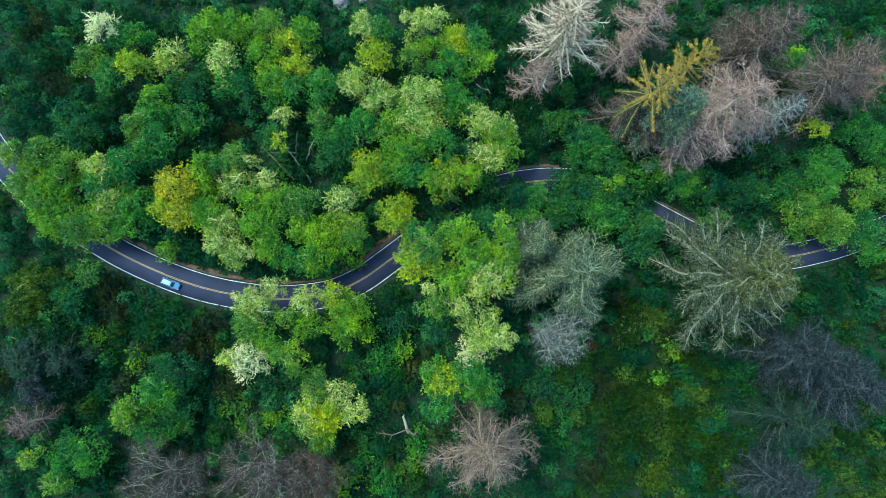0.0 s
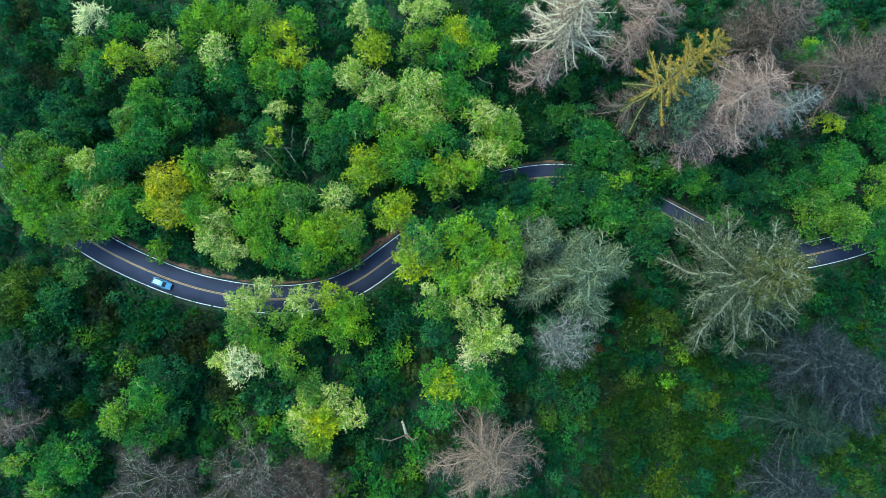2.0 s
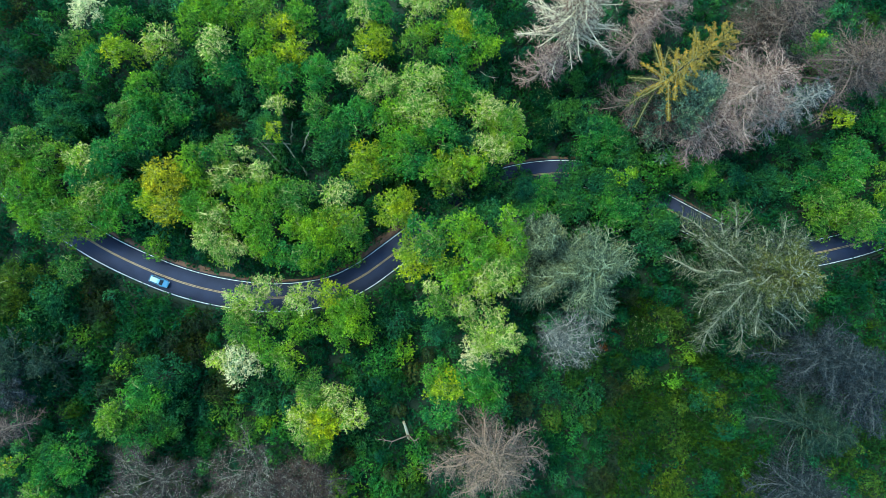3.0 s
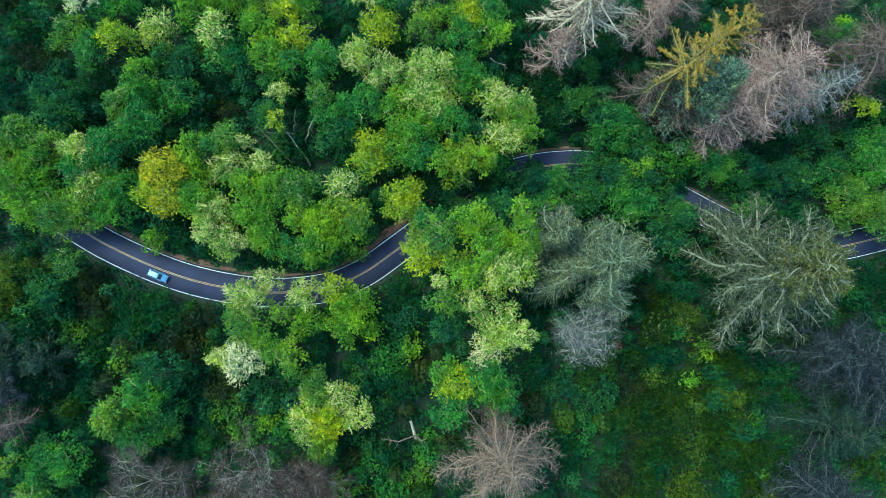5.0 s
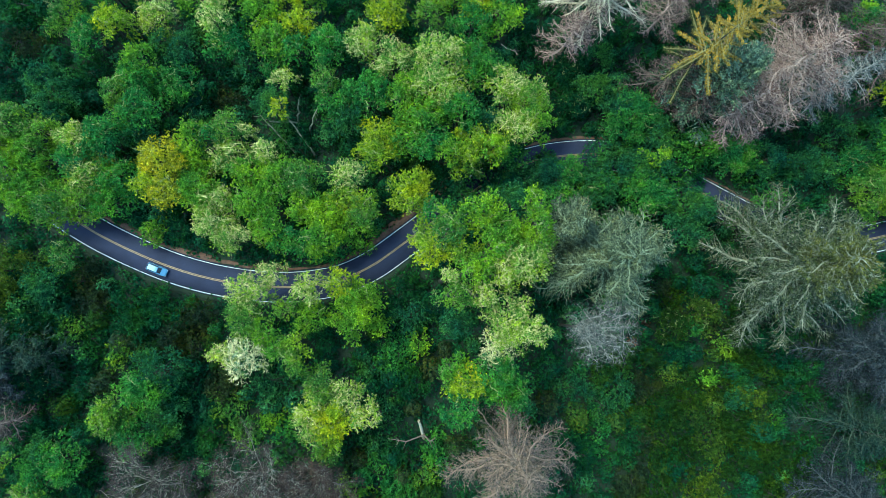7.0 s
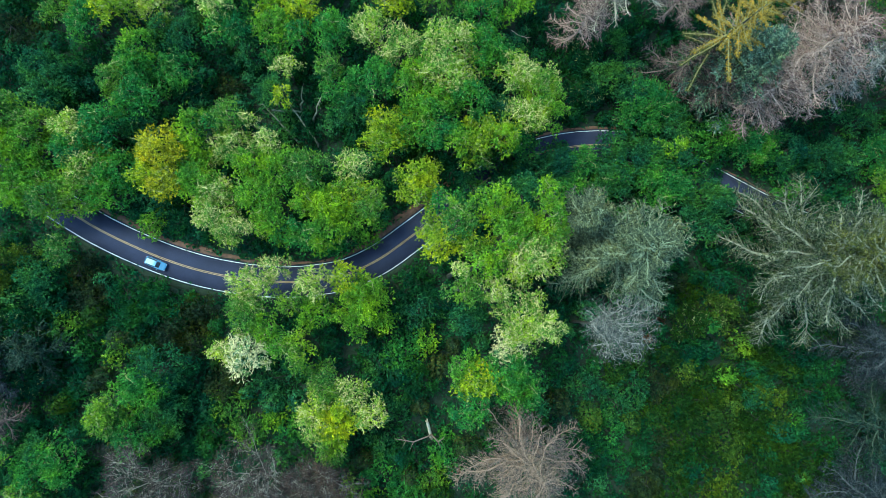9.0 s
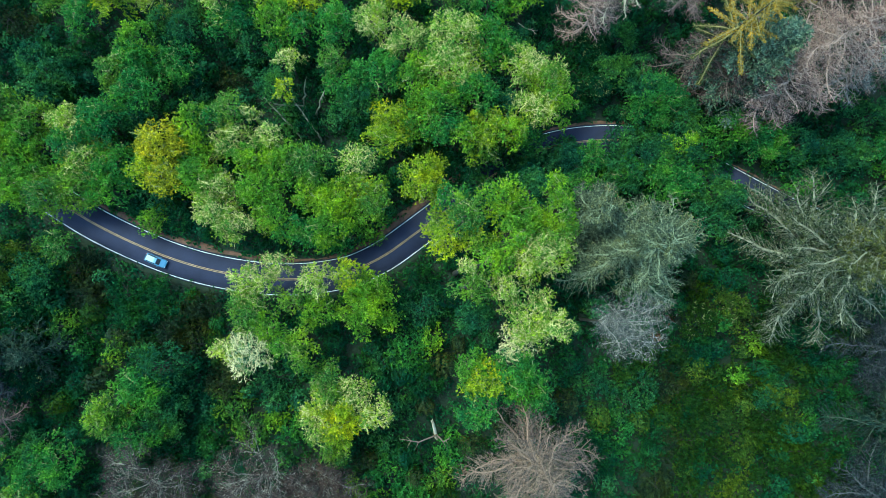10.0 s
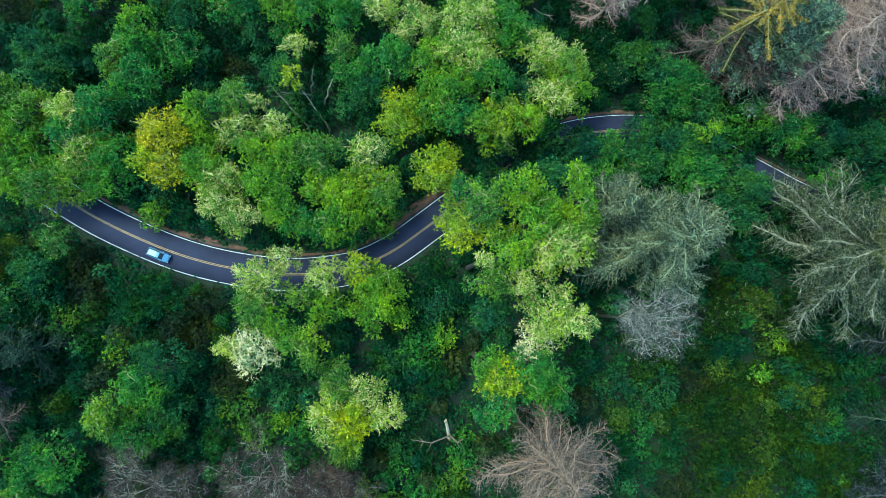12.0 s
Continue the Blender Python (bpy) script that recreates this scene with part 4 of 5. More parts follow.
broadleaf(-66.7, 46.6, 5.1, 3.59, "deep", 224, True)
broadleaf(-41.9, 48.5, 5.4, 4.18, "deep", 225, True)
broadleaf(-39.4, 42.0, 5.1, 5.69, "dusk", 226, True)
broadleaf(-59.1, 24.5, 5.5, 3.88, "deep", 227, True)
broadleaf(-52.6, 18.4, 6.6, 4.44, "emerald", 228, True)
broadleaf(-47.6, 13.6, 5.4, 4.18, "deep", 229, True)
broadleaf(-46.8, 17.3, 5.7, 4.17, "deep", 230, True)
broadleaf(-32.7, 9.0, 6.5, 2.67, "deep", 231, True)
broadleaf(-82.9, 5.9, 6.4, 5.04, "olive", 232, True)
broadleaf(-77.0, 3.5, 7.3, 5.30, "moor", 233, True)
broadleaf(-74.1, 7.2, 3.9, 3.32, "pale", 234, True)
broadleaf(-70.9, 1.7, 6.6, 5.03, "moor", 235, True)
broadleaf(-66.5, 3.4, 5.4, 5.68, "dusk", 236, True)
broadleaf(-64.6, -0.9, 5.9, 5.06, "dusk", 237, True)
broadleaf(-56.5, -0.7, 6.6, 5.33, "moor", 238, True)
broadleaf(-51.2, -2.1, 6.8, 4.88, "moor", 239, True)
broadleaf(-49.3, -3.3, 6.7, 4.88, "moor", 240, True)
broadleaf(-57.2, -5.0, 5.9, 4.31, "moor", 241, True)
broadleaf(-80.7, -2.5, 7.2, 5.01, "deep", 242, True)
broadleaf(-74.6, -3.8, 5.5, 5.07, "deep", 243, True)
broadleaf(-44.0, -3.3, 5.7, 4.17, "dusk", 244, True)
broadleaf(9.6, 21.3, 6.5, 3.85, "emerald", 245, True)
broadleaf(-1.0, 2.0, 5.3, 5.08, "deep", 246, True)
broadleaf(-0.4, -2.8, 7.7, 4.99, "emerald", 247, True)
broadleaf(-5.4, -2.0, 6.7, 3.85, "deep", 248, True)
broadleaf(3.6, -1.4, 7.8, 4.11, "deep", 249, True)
broadleaf(28.1, 28.0, 5.8, 5.06, "emerald", 250, True)
broadleaf(20.1, 25.8, 5.5, 3.73, "emerald", 251, True)
broadleaf(31.3, 26.3, 6.0, 4.16, "green", 252, True)
broadleaf(32.3, 43.4, 6.5, 6.22, "deep", 253, True)
broadleaf(29.8, 50.5, 5.3, 5.08, "deep", 254, True)
broadleaf(39.0, 46.3, 6.1, 5.05, "deep", 255, True)
broadleaf(44.2, 34.2, 5.8, 4.17, "emerald", 256, True)
broadleaf(41.0, 30.9, 7.3, 4.42, "emerald", 257, True)
broadleaf(21.9, 71.2, 5.2, 5.09, "deep", 258, True)
broadleaf(27.0, 67.0, 6.7, 4.14, "deep", 259, True)
broadleaf(24.4, 54.4, 5.2, 3.89, "deep", 260, True)
broadleaf(84.5, 35.0, 5.2, 4.19, "deep", 262, True)
broadleaf(74.1, 28.2, 5.9, 4.91, "green", 264, True)
broadleaf(84.6, 28.5, 6.7, 3.99, "emerald", 265, True)
broadleaf(105.5, 2.6, 7.3, 6.19, "deep", 268, True)
broadleaf(113.6, 6.6, 6.0, 5.65, "deep", 269, True)
broadleaf(101.7, -1.7, 6.0, 5.06, "deep", 270, True)
broadleaf(103.7, 6.3, 5.6, 4.18, "deep", 271, True)
broadleaf(54.6, 0.6, 4.4, 4.51, "fern", 272, True)
broadleaf(-69.0, -6.8, 6.5, 3.70, "olive", 273, True)
broadleaf(-64.2, -8.1, 4.2, 4.07, "moor", 274, True)
broadleaf(-55.1, -6.5, 6.4, 4.15, "moor", 275, True)
broadleaf(-58.5, -11.0, 5.8, 3.13, "olive", 276, True)
broadleaf(-48.9, -8.0, 6.8, 4.14, "dusk", 277, True)
broadleaf(-44.5, -9.9, 5.7, 4.02, "dusk", 278, True)
broadleaf(-46.1, -5.1, 5.1, 3.74, "dusk", 279, True)
broadleaf(-47.3, -29.1, 6.1, 5.65, "deep", 280, True)
broadleaf(-44.3, -18.4, 5.3, 4.18, "deep", 281, True)
broadleaf(-66.9, -17.1, 5.6, 5.67, "moor", 282, True)
broadleaf(-38.3, -17.3, 5.8, 5.36, "dusk", 283, True)
broadleaf(-36.9, -22.7, 5.7, 4.92, "olive", 284, True)
broadleaf(-40.3, -26.2, 5.6, 4.17, "deep", 285, True)
broadleaf(-33.3, -27.0, 5.1, 4.94, "olive", 286, True)
broadleaf(-28.2, -16.4, 5.6, 6.26, "emerald", 287, True)
broadleaf(-28.7, -25.1, 3.9, 3.78, "lime", 288, True)
broadleaf(-25.0, -26.9, 5.7, 3.58, "green", 289, True)
broadleaf(-69.1, -25.5, 4.7, 4.95, "moor", 290, True)
broadleaf(-74.7, -28.5, 6.8, 4.88, "moor", 291, True)
broadleaf(-65.1, -35.5, 6.9, 4.87, "deep", 292, True)
broadleaf(-80.1, -36.5, 4.0, 3.77, "moor", 293, True)
broadleaf(-2.9, -11.4, 5.9, 5.65, "green", 294, True)
broadleaf(1.1, -9.1, 5.7, 2.98, "lime", 295, True)
broadleaf(-7.9, -14.1, 4.9, 4.50, "emerald", 296, True)
broadleaf(-0.3, -17.5, 6.3, 4.90, "deep", 297, True)
broadleaf(-6.5, -22.8, 5.4, 5.68, "emerald", 298, True)
broadleaf(-7.7, -29.0, 4.2, 4.97, "emerald", 299, True)
broadleaf(-1.4, -31.5, 5.6, 4.03, "deep", 300, True)
broadleaf(5.0, -31.1, 5.7, 4.92, "green", 301, True)
broadleaf(-7.5, -34.7, 5.9, 5.65, "green", 302, True)
broadleaf(2.3, -36.3, 4.7, 4.95, "olive", 303, True)
broadleaf(-12.3, -38.9, 6.4, 4.45, "lime", 304, True)
broadleaf(-2.6, -39.1, 6.5, 4.45, "green", 305, True)
broadleaf(33.0, -18.0, 4.8, 5.55, "emerald", 306, True)
broadleaf(39.4, -21.8, 5.2, 6.28, "emerald", 307, True)
broadleaf(43.0, -17.9, 5.7, 4.47, "emerald", 308, True)
broadleaf(37.9, -27.4, 5.3, 5.98, "green", 309, True)
broadleaf(34.6, -31.7, 7.4, 4.42, "deep", 310, True)
broadleaf(68.0, -9.1, 6.0, 2.68, "sedge", 311, True)
broadleaf(68.8, -11.8, 4.9, 4.50, "fern", 312, True)
broadleaf(62.3, -16.2, 5.1, 3.29, "sedge", 313, True)
broadleaf(69.3, -19.6, 5.7, 4.17, "emerald", 314, True)
broadleaf(70.7, -20.2, 7.9, 2.20, "sedge", 315, True)
broadleaf(68.0, -24.7, 5.6, 5.07, "fern", 316, True)
broadleaf(57.2, -20.8, 5.9, 4.17, "fern", 317, True)
broadleaf(62.2, -28.3, 6.3, 5.05, "sedge", 318, True)
broadleaf(69.2, -28.4, 5.8, 4.17, "fern", 319, True)
broadleaf(51.3, -29.2, 7.9, 6.16, "fern", 320, True)
broadleaf(57.3, -32.2, 5.3, 5.38, "fern", 321, True)
broadleaf(73.7, -30.9, 6.5, 4.15, "fern", 322, True)
broadleaf(68.5, -34.0, 5.9, 3.72, "fern", 323, True)
broadleaf(60.5, -38.6, 6.4, 5.04, "sedge", 324, True)
broadleaf(74.8, -40.2, 4.7, 5.55, "fern", 325, True)
broadleaf(79.6, -34.4, 7.4, 3.97, "fern", 326, True)
broadleaf(81.0, -39.9, 5.7, 4.17, "fern", 327, True)
broadleaf(50.7, -23.0, 5.8, 4.47, "deep", 328, True)
broadleaf(64.5, -18.2, 5.0, 4.94, "fern", 329, True)
broadleaf(71.9, -13.7, 5.1, 4.19, "fern", 330, True)
broadleaf(77.6, -11.7, 6.3, 5.04, "deep", 331, True)
broadleaf(79.5, -19.3, 6.7, 4.44, "deep", 332, True)
broadleaf(44.9, -37.5, 6.5, 4.44, "dusk", 333, True)
broadleaf(51.1, -38.7, 6.9, 4.14, "fern", 334, True)
broadleaf(46.4, -27.8, 6.4, 4.45, "deep", 335, True)
broadleaf(53.7, -11.7, 5.8, 5.06, "deep", 336, True)
broadleaf(49.2, -17.8, 6.6, 4.15, "dusk", 337, True)
broadleaf(-28.8, 32.5, 6.3, 3.56, "emerald", 372, True)
broadleaf(-23.7, 31.7, 5.7, 3.58, "moor", 373, True)
broadleaf(61.5, -16.2, 6.5, 2.07, "lime", 385, True)
broadleaf(58.4, -5.4, 7.0, 2.36, "green", 386, True)
broadleaf(65.3, -10.1, 6.0, 2.68, "olive", 387, True)
broadleaf(69.4, -20.0, 5.5, 2.54, "sedge", 388, True)
broadleaf(54.6, -11.6, 6.4, 3.26, "moor", 389, True)
broadleaf(51.3, -21.4, 7.5, 3.23, "fern", 390, True)
broadleaf(58.4, -24.3, 5.6, 2.98, "sedge", 391, True)
broadleaf(66.2, -27.5, 5.7, 3.28, "fern", 392, True)
broadleaf(72.6, -25.0, 5.7, 2.98, "sedge", 393, True)
broadleaf(53.7, -33.8, 6.9, 3.25, "moor", 394, True)
broadleaf(61.8, -39.1, 4.1, 3.32, "sedge", 395, True)
broadleaf(72.1, -35.5, 6.1, 2.97, "fern", 396, True)
broadleaf(47.4, -28.8, 6.9, 2.95, "dusk", 397, True)
broadleaf(45.9, -37.2, 5.1, 3.29, "dusk", 398, True)
broadleaf(67.4, -40.3, 7.1, 2.65, "moor", 399, True)
broadleaf(52.3, 2.7, 6.3, 2.37, "dusk", 400, True)
broadleaf(81.8, -11.8, 5.3, 2.99, "moor", 401, True)
broadleaf(83.0, -19.4, 6.0, 2.97, "deep", 402, True)
broadleaf(78.3, -39.8, 4.4, 3.31, "sedge", 403, True)
broadleaf(83.1, -38.4, 5.3, 2.99, "fern", 404, True)
broadleaf(5.7, 24.1, 7.4, 5.00, "moor", 817, True)
broadleaf(11.0, 15.9, 7.0, 4.76, "emerald", 815, True)
broadleaf(10.1, 26.9, 7.0, 4.19, "emerald", 819, True)
broadleaf(15.0, 20.8, 7.1, 4.98, "emerald", 817, True)
broadleaf(15.7, 29.3, 6.5, 4.69, "emerald", 821, True)
broadleaf(20.1, 23.3, 7.9, 4.57, "moor", 819, True)
broadleaf(20.8, 32.4, 6.5, 4.23, "emerald", 823, True)
broadleaf(23.7, 24.8, 6.7, 4.90, "emerald", 821, True)
broadleaf(47.1, 35.7, 7.0, 4.93, "emerald", 825, True)
broadleaf(44.4, 27.2, 8.4, 4.47, "emerald", 823, True)
broadleaf(51.7, 33.4, 8.7, 4.51, "emerald", 827, True)
broadleaf(48.1, 27.1, 6.6, 4.76, "green", 825, True)
broadleaf(56.5, 31.5, 7.6, 4.95, "green", 829, True)
broadleaf(52.9, 24.8, 8.0, 5.40, "green", 827, True)
broadleaf(60.6, 29.7, 7.2, 4.79, "moor", 831, True)
broadleaf(57.6, 23.0, 7.0, 4.67, "emerald", 829, True)
broadleaf(77.3, 21.6, 7.0, 4.49, "green", 833, True)
broadleaf(73.8, 14.0, 7.6, 4.34, "emerald", 831, True)
broadleaf(82.4, 19.3, 7.0, 5.22, "moor", 835, True)
broadleaf(79.9, 11.5, 7.1, 4.63, "moor", 833, True)
broadleaf(85.6, 10.0, 6.0, 4.79, "moor", 835, True)
broadleaf(90.3, 9.9, 7.6, 4.55, "green", 837, True)
# leafless trees
bare_tree(-28.4, -33.8, 17.0, 10.19, "brown", 366)
bare_tree(-17.8, -34.8, 15.0, 6.82, "brown", 367)
bare_tree(-48.0, -35.5, 15.0, 9.18, "brown", 368)
bare_tree(31.6, -5.3, 32.0, 6.3, "silver", 369)
bare_tree(106.8, 54.6, 18.0, 6.89, "mauve", 370)
bare_tree(81.5, 63.8, 18.0, 7.58, "brown", 371)
# conifers, dead and living
conifer(18.1, -28.6, 33.0, 12.5, "umber", 365, 0.3)
conifer(35.7, 59.7, 34.0, 10.5, "bone", 338, 0.4)
conifer(51.8, 59.8, 24.0, 6.5, "mauve", 339)
conifer(57.1, 66.9, 28.0, 8.0, "mauve", 340)
conifer(54.3, 47.0, 34.0, 8.8, "gold", 341, 0.5)
conifer(64.4, 54.1, 29.0, 6.4, "gold", 342, 0.45)
conifer(60.8, 43.1, 30.0, 10.0, "blue", 344, 0.3)
conifer(72.5, 45.1, 34.0, 14.5, "mauve", 345, 0.3)
conifer(83.5, 43.7, 30.0, 7.0, "silver", 346)
conifer(82.5, 60.9, 32.0, 10.5, "brown", 347, 0.3)
conifer(97.0, 52.2, 33.0, 13.0, "brown", 348)
conifer(74.0, 6.6, 34.0, 17.0, "moss", 349, 0.28)
conifer(36.6, 7.1, 35.0, 13.2, "sage", 350, 0.3)
conifer(28.8, 13.6, 29.0, 9.0, "sage", 351)
conifer(91.5, -10.9, 24.0, 11.5, "slate", 357)
conifer(88.2, -25.6, 20.0, 11.5, "dark", 358)
conifer(99.5, -16.6, 25.0, 12.5, "slate", 359)
conifer(-77.3, -23.9, 16.0, 6.0, "brown", 356, 0.3)
conifer(-78.3, -10.6, 15.0, 8.0, "dark", 361, 0.3)
conifer(-71.7, -11.4, 13.0, 6.0, "dark", 362, 0.3)
conifer(-77.7, -16.7, 12.0, 6.0, "slate", 363, 0.3)
conifer(31.5, 53.6, 22.0, 6.0, "mauve", 364, 0.3)
conifer(84.5, -38.0, 22.0, 10.0, "slate", 360)
conifer(52.6, 46.5, 20.0, 8.5, "brown", 343)
conifer(65.6, 38.6, 24.0, 9.5, "mauve", 378)
conifer(57.7, 41.0, 18.0, 7.0, "brown", 381)



# ---- understorey: shrubs, thickets, then ground plants ----
def scatter_shrubs():
    rng = np.random.default_rng(21)
    tones = ["deep", "deep", "emerald", "dusk", "green"]
    placed = 0
    while placed < 90:
        x, y = rng.uniform(-105, 122), rng.uniform(-58, 92)
        r = rng.uniform(1.4, 2.4)
        if near_road(x, y) < 4.2 + r:
            continue
        shrub(x, y, r, tones[int(rng.integers(len(tones)))], placed)
        placed += 1


scatter_shrubs()


def bush_dome(rng, r, tall, leaf, count):
    """A bush as a bumpy dome of leaves that face outwards."""
    d = unit(rng.normal(size=(count, 3)) * (1, 1, 0.75) + (0, 0, 0.55))
    d[:, 2] = np.abs(d[:, 2])
    bump = 1 + 0.17 * np.sin(d @ rng.normal(size=3) * 4.5 + rng.uniform(0, 6)) + 0.13 * np.sin(d @ rng.normal(size=3) * 9 + rng.uniform(0, 6))
    at = d * (bump * rng.uniform(0.82, 1.06, count))[:, None] * (r, r, tall)
    at[:, 2] = np.maximum(at[:, 2], 0.25)
    return leaves(rng, at, d * (1, 1, 1.2), leaf, leaf * 0.66, 0.32)


def thickets():
    """Dense bushes that close the gaps between the trees, joined by colour."""
    rng = np.random.default_rng(41)
    trees = np.array(PLACED + [(2.2, -25.5, 5.0), (-1.5, -26.5, 4.0), (-14.6, 76.6, 5.5), (-8.0, 77.8, 6.5), (-2.0, 75.0, 5.0)])
    made = {}
    spots = np.zeros((0, 3))
    for _ in range(9000):
        x, y = rng.uniform(-112, 128), rng.uniform(-58, 93)
        r = rng.uniform(1.3, 3.1)
        near = np.hypot(trees[:, 0] - x, trees[:, 1] - y)
        if (near < 0.72 * trees[:, 2]).any() or (np.hypot(spots[:, 0] - x, spots[:, 1] - y) < 0.90 * (spots[:, 2] + r)).any() or near_road(x, y) < 3.7 + 0.85 * r:
            continue
        spots = np.concatenate([spots, [(x, y, r)]])
        tall = r * rng.uniform(1.1, 1.8) + rng.uniform(0, 2.6)
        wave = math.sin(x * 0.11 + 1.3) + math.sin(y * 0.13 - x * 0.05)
        # low y gets darker tones: hillside and corner shade put into the leaves
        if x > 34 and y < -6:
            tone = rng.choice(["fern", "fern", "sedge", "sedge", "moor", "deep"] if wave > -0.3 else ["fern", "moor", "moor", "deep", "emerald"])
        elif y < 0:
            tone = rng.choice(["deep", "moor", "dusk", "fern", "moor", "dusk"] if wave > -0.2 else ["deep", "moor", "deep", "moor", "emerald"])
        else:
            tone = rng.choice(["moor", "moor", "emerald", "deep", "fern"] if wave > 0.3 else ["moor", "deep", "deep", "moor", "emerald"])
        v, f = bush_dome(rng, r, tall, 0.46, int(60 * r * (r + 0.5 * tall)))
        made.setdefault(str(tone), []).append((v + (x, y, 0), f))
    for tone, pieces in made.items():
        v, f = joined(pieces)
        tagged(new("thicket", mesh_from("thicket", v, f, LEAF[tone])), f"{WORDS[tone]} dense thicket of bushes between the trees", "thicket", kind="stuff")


thickets()


def distant_forest():
    """The forest goes on round the place: rough crowns, too many to count."""
    rng = np.random.default_rng(51)
    pieces = []
    for gx in np.arange(-165, 184, 7.5):
        for gy in np.arange(-110, 146, 7.0):
            if -118 < gx < 134 and -62 < gy < 98:
                continue
            x, y, r = gx + rng.uniform(-2, 2), gy + rng.uniform(-2, 2), rng.uniform(3.4, 5.0)
            if near_road(x, y) < 4.0 + r:
                continue
            lobes, size = crown_lobes(rng, r, rng.uniform(8, 15))
            pieces.append(crown_leaves(rng, lobes[::3] + (x, y, 0), size[::3] * 1.6, 2.6, 0.6, 0.006, 2))
    v, f = joined(pieces)
    tagged(new("distant_forest", mesh_from("distant_forest", v, f, LEAF["emerald"])), "blue-green forest canopy going on all round", "forest", kind="stuff")


distant_forest()


def undergrowth():
    """Ferns, brambles and saplings that nobody could count."""
    rng = np.random.default_rng(33)
    n = 36000
    x, y = rng.uniform(-118, 136, n), rng.uniform(-68, 102, n)
    d = np.sqrt(((x[:, None] - LINE[None, ::2, 0]) ** 2 + (y[:, None] - LINE[None, ::2, 1]) ** 2).min(1))
    keep = d > 3.75 + rng.uniform(0, 0.7, n)
    x, y = x[keep], y[keep]
    k = 6
    at = np.stack([np.repeat(x, k), np.repeat(y, k), np.zeros(len(x) * k)], 1)
    at[:, :2] += rng.normal(size=(len(at), 2)) * 0.5
    at[:, 2] = np.abs(rng.normal(size=len(at))) * 0.5 + 0.1
    v, f = leaves(rng, at, np.array([0, 0, 1.0]), 0.7, 0.45)
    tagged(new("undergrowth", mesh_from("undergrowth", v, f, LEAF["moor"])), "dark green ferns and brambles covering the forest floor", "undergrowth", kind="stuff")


undergrowth()


# ---- car on the road ----
def ring_solid(sections):
    """A closed solid from cross sections, each a list of points in the same order."""
    bm = bmesh.new()
    rows = [[bm.verts.new(p) for p in sec] for sec in sections]
    n = len(rows[0])
    for a, b in zip(rows, rows[1:]):
        for k in range(n):
            bm.faces.new((a[k], a[(k + 1) % n], b[(k + 1) % n], b[k]))
    bm.faces.new(rows[0][::-1])
    bm.faces.new(rows[-1])
    bmesh.ops.recalc_face_normals(bm, faces=bm.faces)
    return bm


def car_section(x, half, low, high, tuck):
    """A rounded cross section of the body, across the car at x."""
    return [(x, -half + tuck, low), (x, -half, low + 0.18), (x, -half, high - 0.14), (x, -half + 0.10, high), (x, half - 0.10, high), (x, half, high - 0.14), (x, half, low + 0.18), (x, half - tuck, low)]


def box(bm, centre, size):
    bmesh.ops.create_cube(bm, size=1.0, matrix=Matrix.Translation(centre) @ Matrix.Diagonal((*size, 1)))
    return bm


def wheel_disc(r, w, bevel):
    bm = bmesh.new()
    bmesh.ops.create_cone(bm, cap_ends=True, segments=20, radius1=r, radius2=r, depth=w, matrix=Matrix.Rotation(math.pi / 2, 4, "X"))
    bmesh.ops.bevel(bm, geom=[e for e in bm.edges if e.calc_face_angle(0) > 1.0], offset=bevel, segments=2, affect="EDGES")
    return bm


def slab(points, lift):
    """A thin pane from four corners, thickened by lift along its normal."""
    p = [Vector(q) for q in points]
    nrm = (p[1] - p[0]).cross(p[3] - p[0]).normalized() * lift
    return ring_solid([[q for q in p], [q + nrm for q in p]])


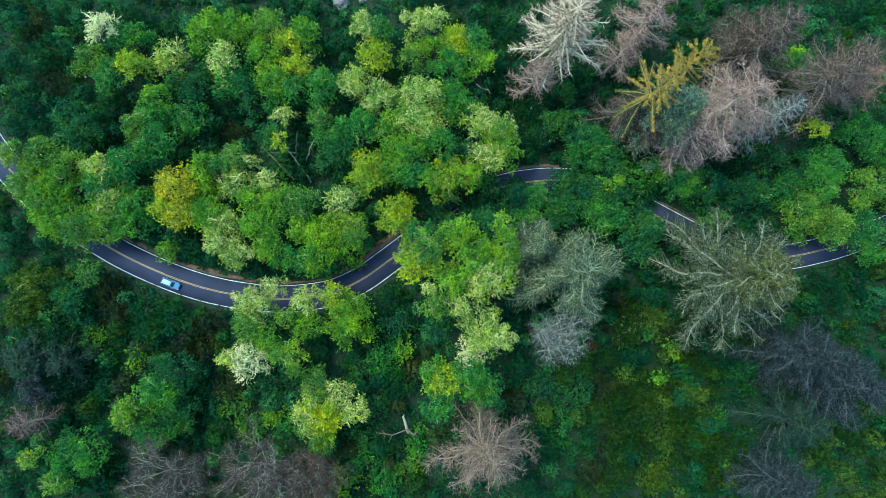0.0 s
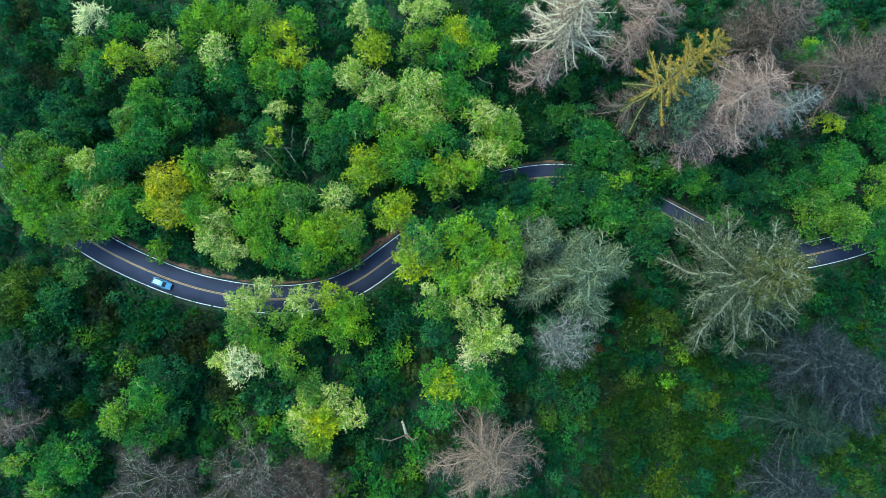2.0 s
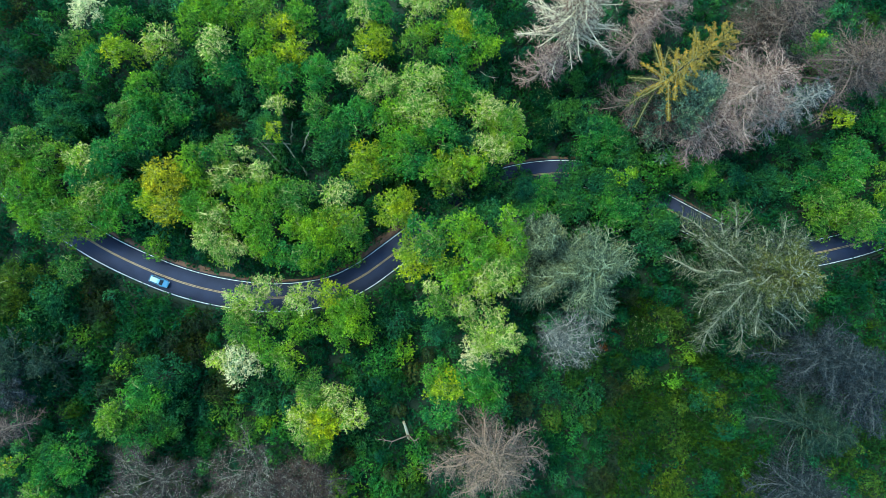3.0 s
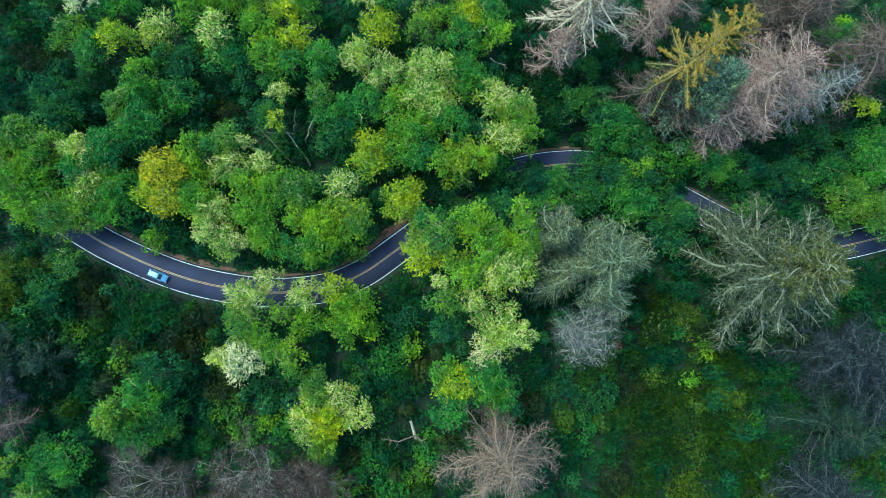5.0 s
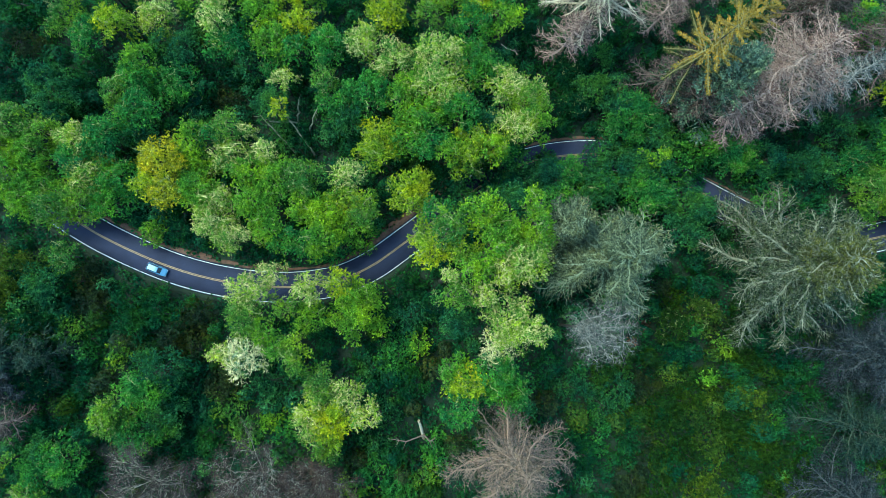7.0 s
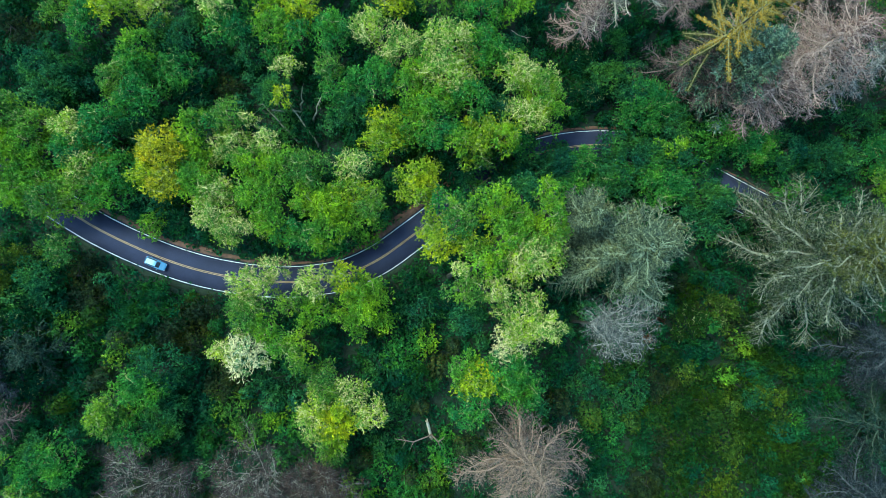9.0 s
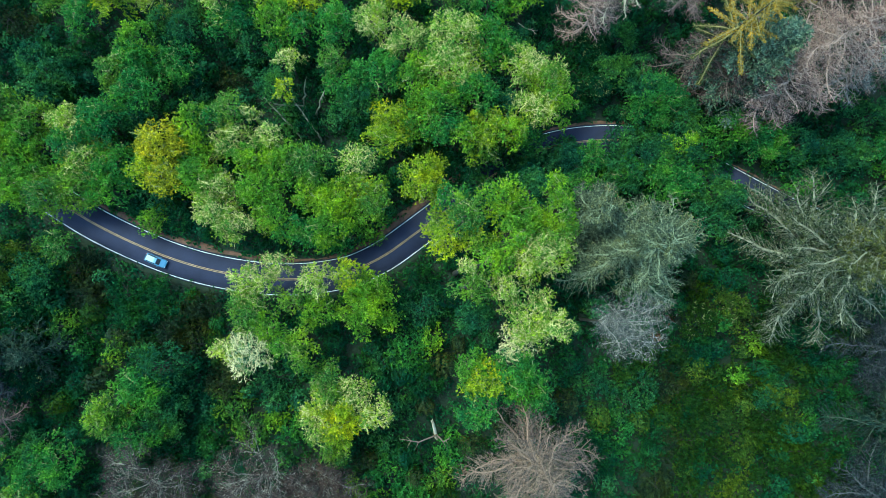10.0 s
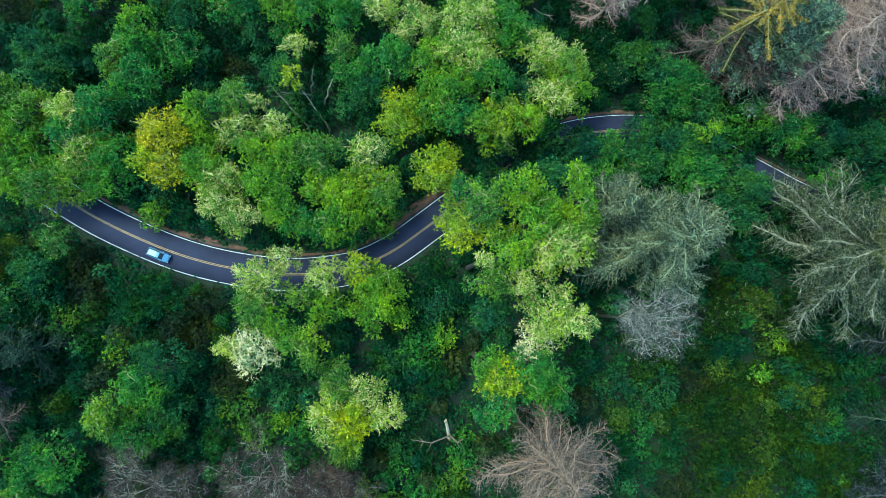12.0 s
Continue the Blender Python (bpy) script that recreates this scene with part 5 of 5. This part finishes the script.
def build_car(x, y, turn):
    car = thing("car", x, y, 0.036, "mid-blue estate car with a paler blue roof, on the road", "car", turn=turn)
    car.scale = (0.94, 0.94, 0.94)
    secs = [(-2.32, 0.74, 0.42, 0.86, 0.10), (-2.20, 0.84, 0.30, 0.98, 0.08), (-1.3, 0.91, 0.24, 1.00, 0.06), (0.4, 0.92, 0.24, 0.98, 0.06),
            (1.1, 0.91, 0.24, 0.95, 0.06), (2.05, 0.86, 0.28, 0.84, 0.08), (2.32, 0.72, 0.40, 0.72, 0.12)]
    bm = ring_solid([car_section(*s) for s in secs])
    bmesh.ops.bevel(bm, geom=bm.edges[:], offset=0.03, segments=1, affect="EDGES")
    body = part("body", bm, CAR_PAINT, car)
    cab = [(-2.12, 0.76, 0.97, 1.02), (-1.80, 0.70, 0.97, 1.44), (-0.2, 0.72, 0.97, 1.50), (0.35, 0.68, 0.97, 1.42), (1.12, 0.76, 0.93, 0.97)]
    bm = ring_solid([[(px, -hw, lo), (px, -hw * 0.86, hi - 0.05), (px, -hw * 0.78, hi), (px, hw * 0.78, hi), (px, hw * 0.86, hi - 0.05), (px, hw, lo)] for px, hw, lo, hi in cab])
    part("cabin", bm, CAR_PAINT, car)
    bm = ring_solid([[(px, -hw, hi - 0.02), (px, -hw, hi + 0.015), (px, hw, hi + 0.015), (px, hw, hi - 0.02)] for px, hw, hi in ((-1.86, 0.52, 1.44), (-0.2, 0.55, 1.50), (0.30, 0.52, 1.43))])
    part("roof_panel", bm, CAR_ROOF, car, "pale roof panel")
    part("windscreen", slab([(0.40, -0.55, 1.41), (1.07, -0.62, 1.00), (1.07, 0.62, 1.00), (0.40, 0.55, 1.41)], 0.02), CAR_GLASS, car, "dark windscreen")
    part("rear_window", slab([(-1.84, 0.55, 1.41), (-2.10, 0.60, 1.08), (-2.10, -0.60, 1.08), (-1.84, -0.55, 1.41)], 0.02), CAR_GLASS, car, "dark rear window")
    for side in (-1, 1):
        for a, b in ((-1.70, -0.80), (-0.72, 0.20)):
            q = [(a, side * 0.745, 1.02), (b, side * 0.745, 1.02), (b, side * 0.64, 1.40), (a, side * 0.64, 1.40)]
            part("side_window", slab(q if side < 0 else q[::-1], 0.015), CAR_GLASS, car, "dark side window")
        part("wing_mirror", box(bmesh.new(), (0.85, side * 1.0, 1.02), (0.12, 0.2, 0.13)), CAR_PAINT, car)
        part("headlight", box(bmesh.new(), (2.22, side * 0.62, 0.68), (0.16, 0.26, 0.12)), LAMP_CLEAR, car, "clear headlight")
        part("tail_light", box(bmesh.new(), (-2.26, side * 0.66, 0.78), (0.10, 0.18, 0.24)), LAMP_RED, car, "red tail light")
        part("roof_rail", box(bmesh.new(), (-0.75, side * 0.58, 1.53), (1.9, 0.035, 0.03)), RUBBER, car, "black roof rail")
        for wx in (-1.42, 1.42):
            wheel = thing("wheel", wx, side * 0.80, 0.33, "", "")
            wheel.parent = car
            part("tyre", wheel_disc(0.33, 0.21, 0.03), RUBBER, wheel)
            part("rim", wheel_disc(0.22, 0.225, 0.015), ALLOY, wheel, "alloy rim")
    return car


build_car(-52.95, 5.92, -22.0)


# ---- broken snag, fallen bough, pale rocks ----
def build_snag(x, y):
    rng = np.random.default_rng(77)
    snag = thing("tree_snag", x, y, 0.0, "broken bleached dead trunk standing among dark shrubs", "tree stump")
    zs = np.array([-0.3, 2.0, 4.2, 6.4])
    pts = np.stack([-0.16 * zs, 0.66 * zs, zs], 1)
    child("trunk", mesh_from("trunk", *tube(pts, [0.42, 0.34, 0.30, 0.24], 9), BONE_WOOD), snag)
    a = np.repeat([pts[-1]], 9, 0) + rng.normal(size=(9, 3)) * (0.2, 0.2, 0.05)
    child("splintered_top", mesh_from("splintered_top", *spikes(a, a + rng.normal(size=(9, 3)) * 0.15 + (0.0, 0.6, 1.3), 0.11), BONE_WOOD), snag, "splintered pale wood")
    for sx, reach in ((-1, 7.2), (1, 2.2)):
        p = np.array([[0.0, 0.9, 2.0], [sx * reach * 0.5, 0.2, 4.8], [sx * reach, 1.0, 5.6]])
        q = p[1:2] * 0.6 + p[2:] * 0.4
        limb = joined([tube(p, [0.17, 0.12, 0.05], 6), spikes(p[1:2], p[1:2] + (sx * 0.9, -1.8, 0.5), 0.09), spikes(q, q + (sx * 0.9, -1.5, 0.4), 0.08), spikes(q, q + (sx * 1.1, 1.1, 0.4), 0.07)])
        child("branch", mesh_from("branch", *limb, DULL_WOOD), snag)
    return snag


build_snag(2.4, -28.6)


def dead_bough(x, y, z, turn):
    """A bare forked bough caught on the shrubs below it."""
    bough = thing("fallen_branch", x, y, z, "bare white fallen branch lying over shrubs", "branch", turn=turn)
    p = np.array([[-2.6, 0.5, 0.1], [-1.0, -0.1, 0.3], [0.6, 0.1, 0.2], [1.6, -0.5, 0.3]])
    pieces = [tube(p, [0.10, 0.09, 0.07, 0.03], 6)]
    for a, b in (((0.6, 0.1, 0.2), (1.9, 0.5, 0.4)), ((1.2, -0.2, 0.25), (1.3, -1.3, 0.3)), ((0.2, 0.05, 0.2), (0.9, 0.9, 0.3))):
        pieces.append(spikes(np.array([a]), np.array([b]), 0.06))
    child("bough", mesh_from("bough", *joined(pieces), GREY_WOOD), bough)
    return bough


dead_bough(20.4, 52.6, 5.6, -20)


def boulder(x, y, r, seed):
    bm = bmesh.new()
    bmesh.ops.create_icosphere(bm, subdivisions=3, radius=1.0)
    for v in bm.verts:
        n = noise.noise(v.co * 1.3 + Vector((seed, 0, 0))) * 0.45 + noise.noise(v.co * 4.0 + Vector((0, seed, 0))) * 0.14
        v.co = v.co * (1 + n)
        v.co.x, v.co.y, v.co.z = v.co.x * r, v.co.y * r * 0.8, v.co.z * r * 0.75
    me = bpy.data.meshes.new("boulder")
    bm.to_mesh(me)
    bm.free()
    me.materials.append(ROCK)
    ob = new("boulder", me)
    ob.matrix_world = pose(x, y, 0.1, 0, 0, seed * 40)
    return tagged(ob, "pale grey weathered boulder on the forest floor", "rock", "pale boulders in the clearing")


boulder(-14.8, 76.2, 2.2, 1)
boulder(-9.2, 79.2, 2.8, 2)


def dead_pole(x, y, to_x, to_y, low, high, seed):
    """A thin dead trunk that leans over a dark gap in the canopy, with a few stubs of twigs."""
    rng = np.random.default_rng(seed)
    pole = thing("leaning_dead_trunk", x, y, 0.0, "thin pale dead trunk leaning over a gap in the canopy", "dead trunk", "leaning dead trunks in the gap")
    d = np.array([to_x - x, to_y - y, high - low])
    s = np.linspace(-0.9, 1.0, 8)[:, None]
    pts = np.array([0, 0, low]) + d * s + rng.normal(size=(8, 3)) * 0.10
    pts[0] = pts[1] * (1, 1, 0) - (0.2, 0.2, 0.3)
    child("trunk", mesh_from("trunk", *tube(pts, np.linspace(0.24, 0.10, 8), 6), MOSS_WOOD), pole)
    for k in range(5):
        b = np.array([0, 0, low]) + d * rng.uniform(0.1, 1.0)
        e = b + rng.normal(size=3) * (0.9, 0.9, 0.3)
        child("twig", mesh_from("twig", *spikes(b[None], e[None], 0.07), MOSS_WOOD), pole)
    return pole


dead_pole(-27.4, 33.1, -31.5, 37.2, 3.5, 6.5, 1)
dead_pole(-23.1, 33.2, -26.6, 37.8, 3.5, 6.5, 2)
dead_pole(-24.4, 39.1, -23.9, 40.5, 3.5, 6.5, 3)
dead_pole(-26.5, 36.8, -29.6, 36.0, 3.5, 6.5, 4)
dead_pole(-21.4, 36.9, -20.0, 39.0, 3.5, 6.5, 5)
shrub(7.6, -35.2, 1.2, "rust", 2)
shrub(49.6, -5.8, 1.6, "rust", 1)
shrub(47.0, -8.8, 1.3, "rust", 0)
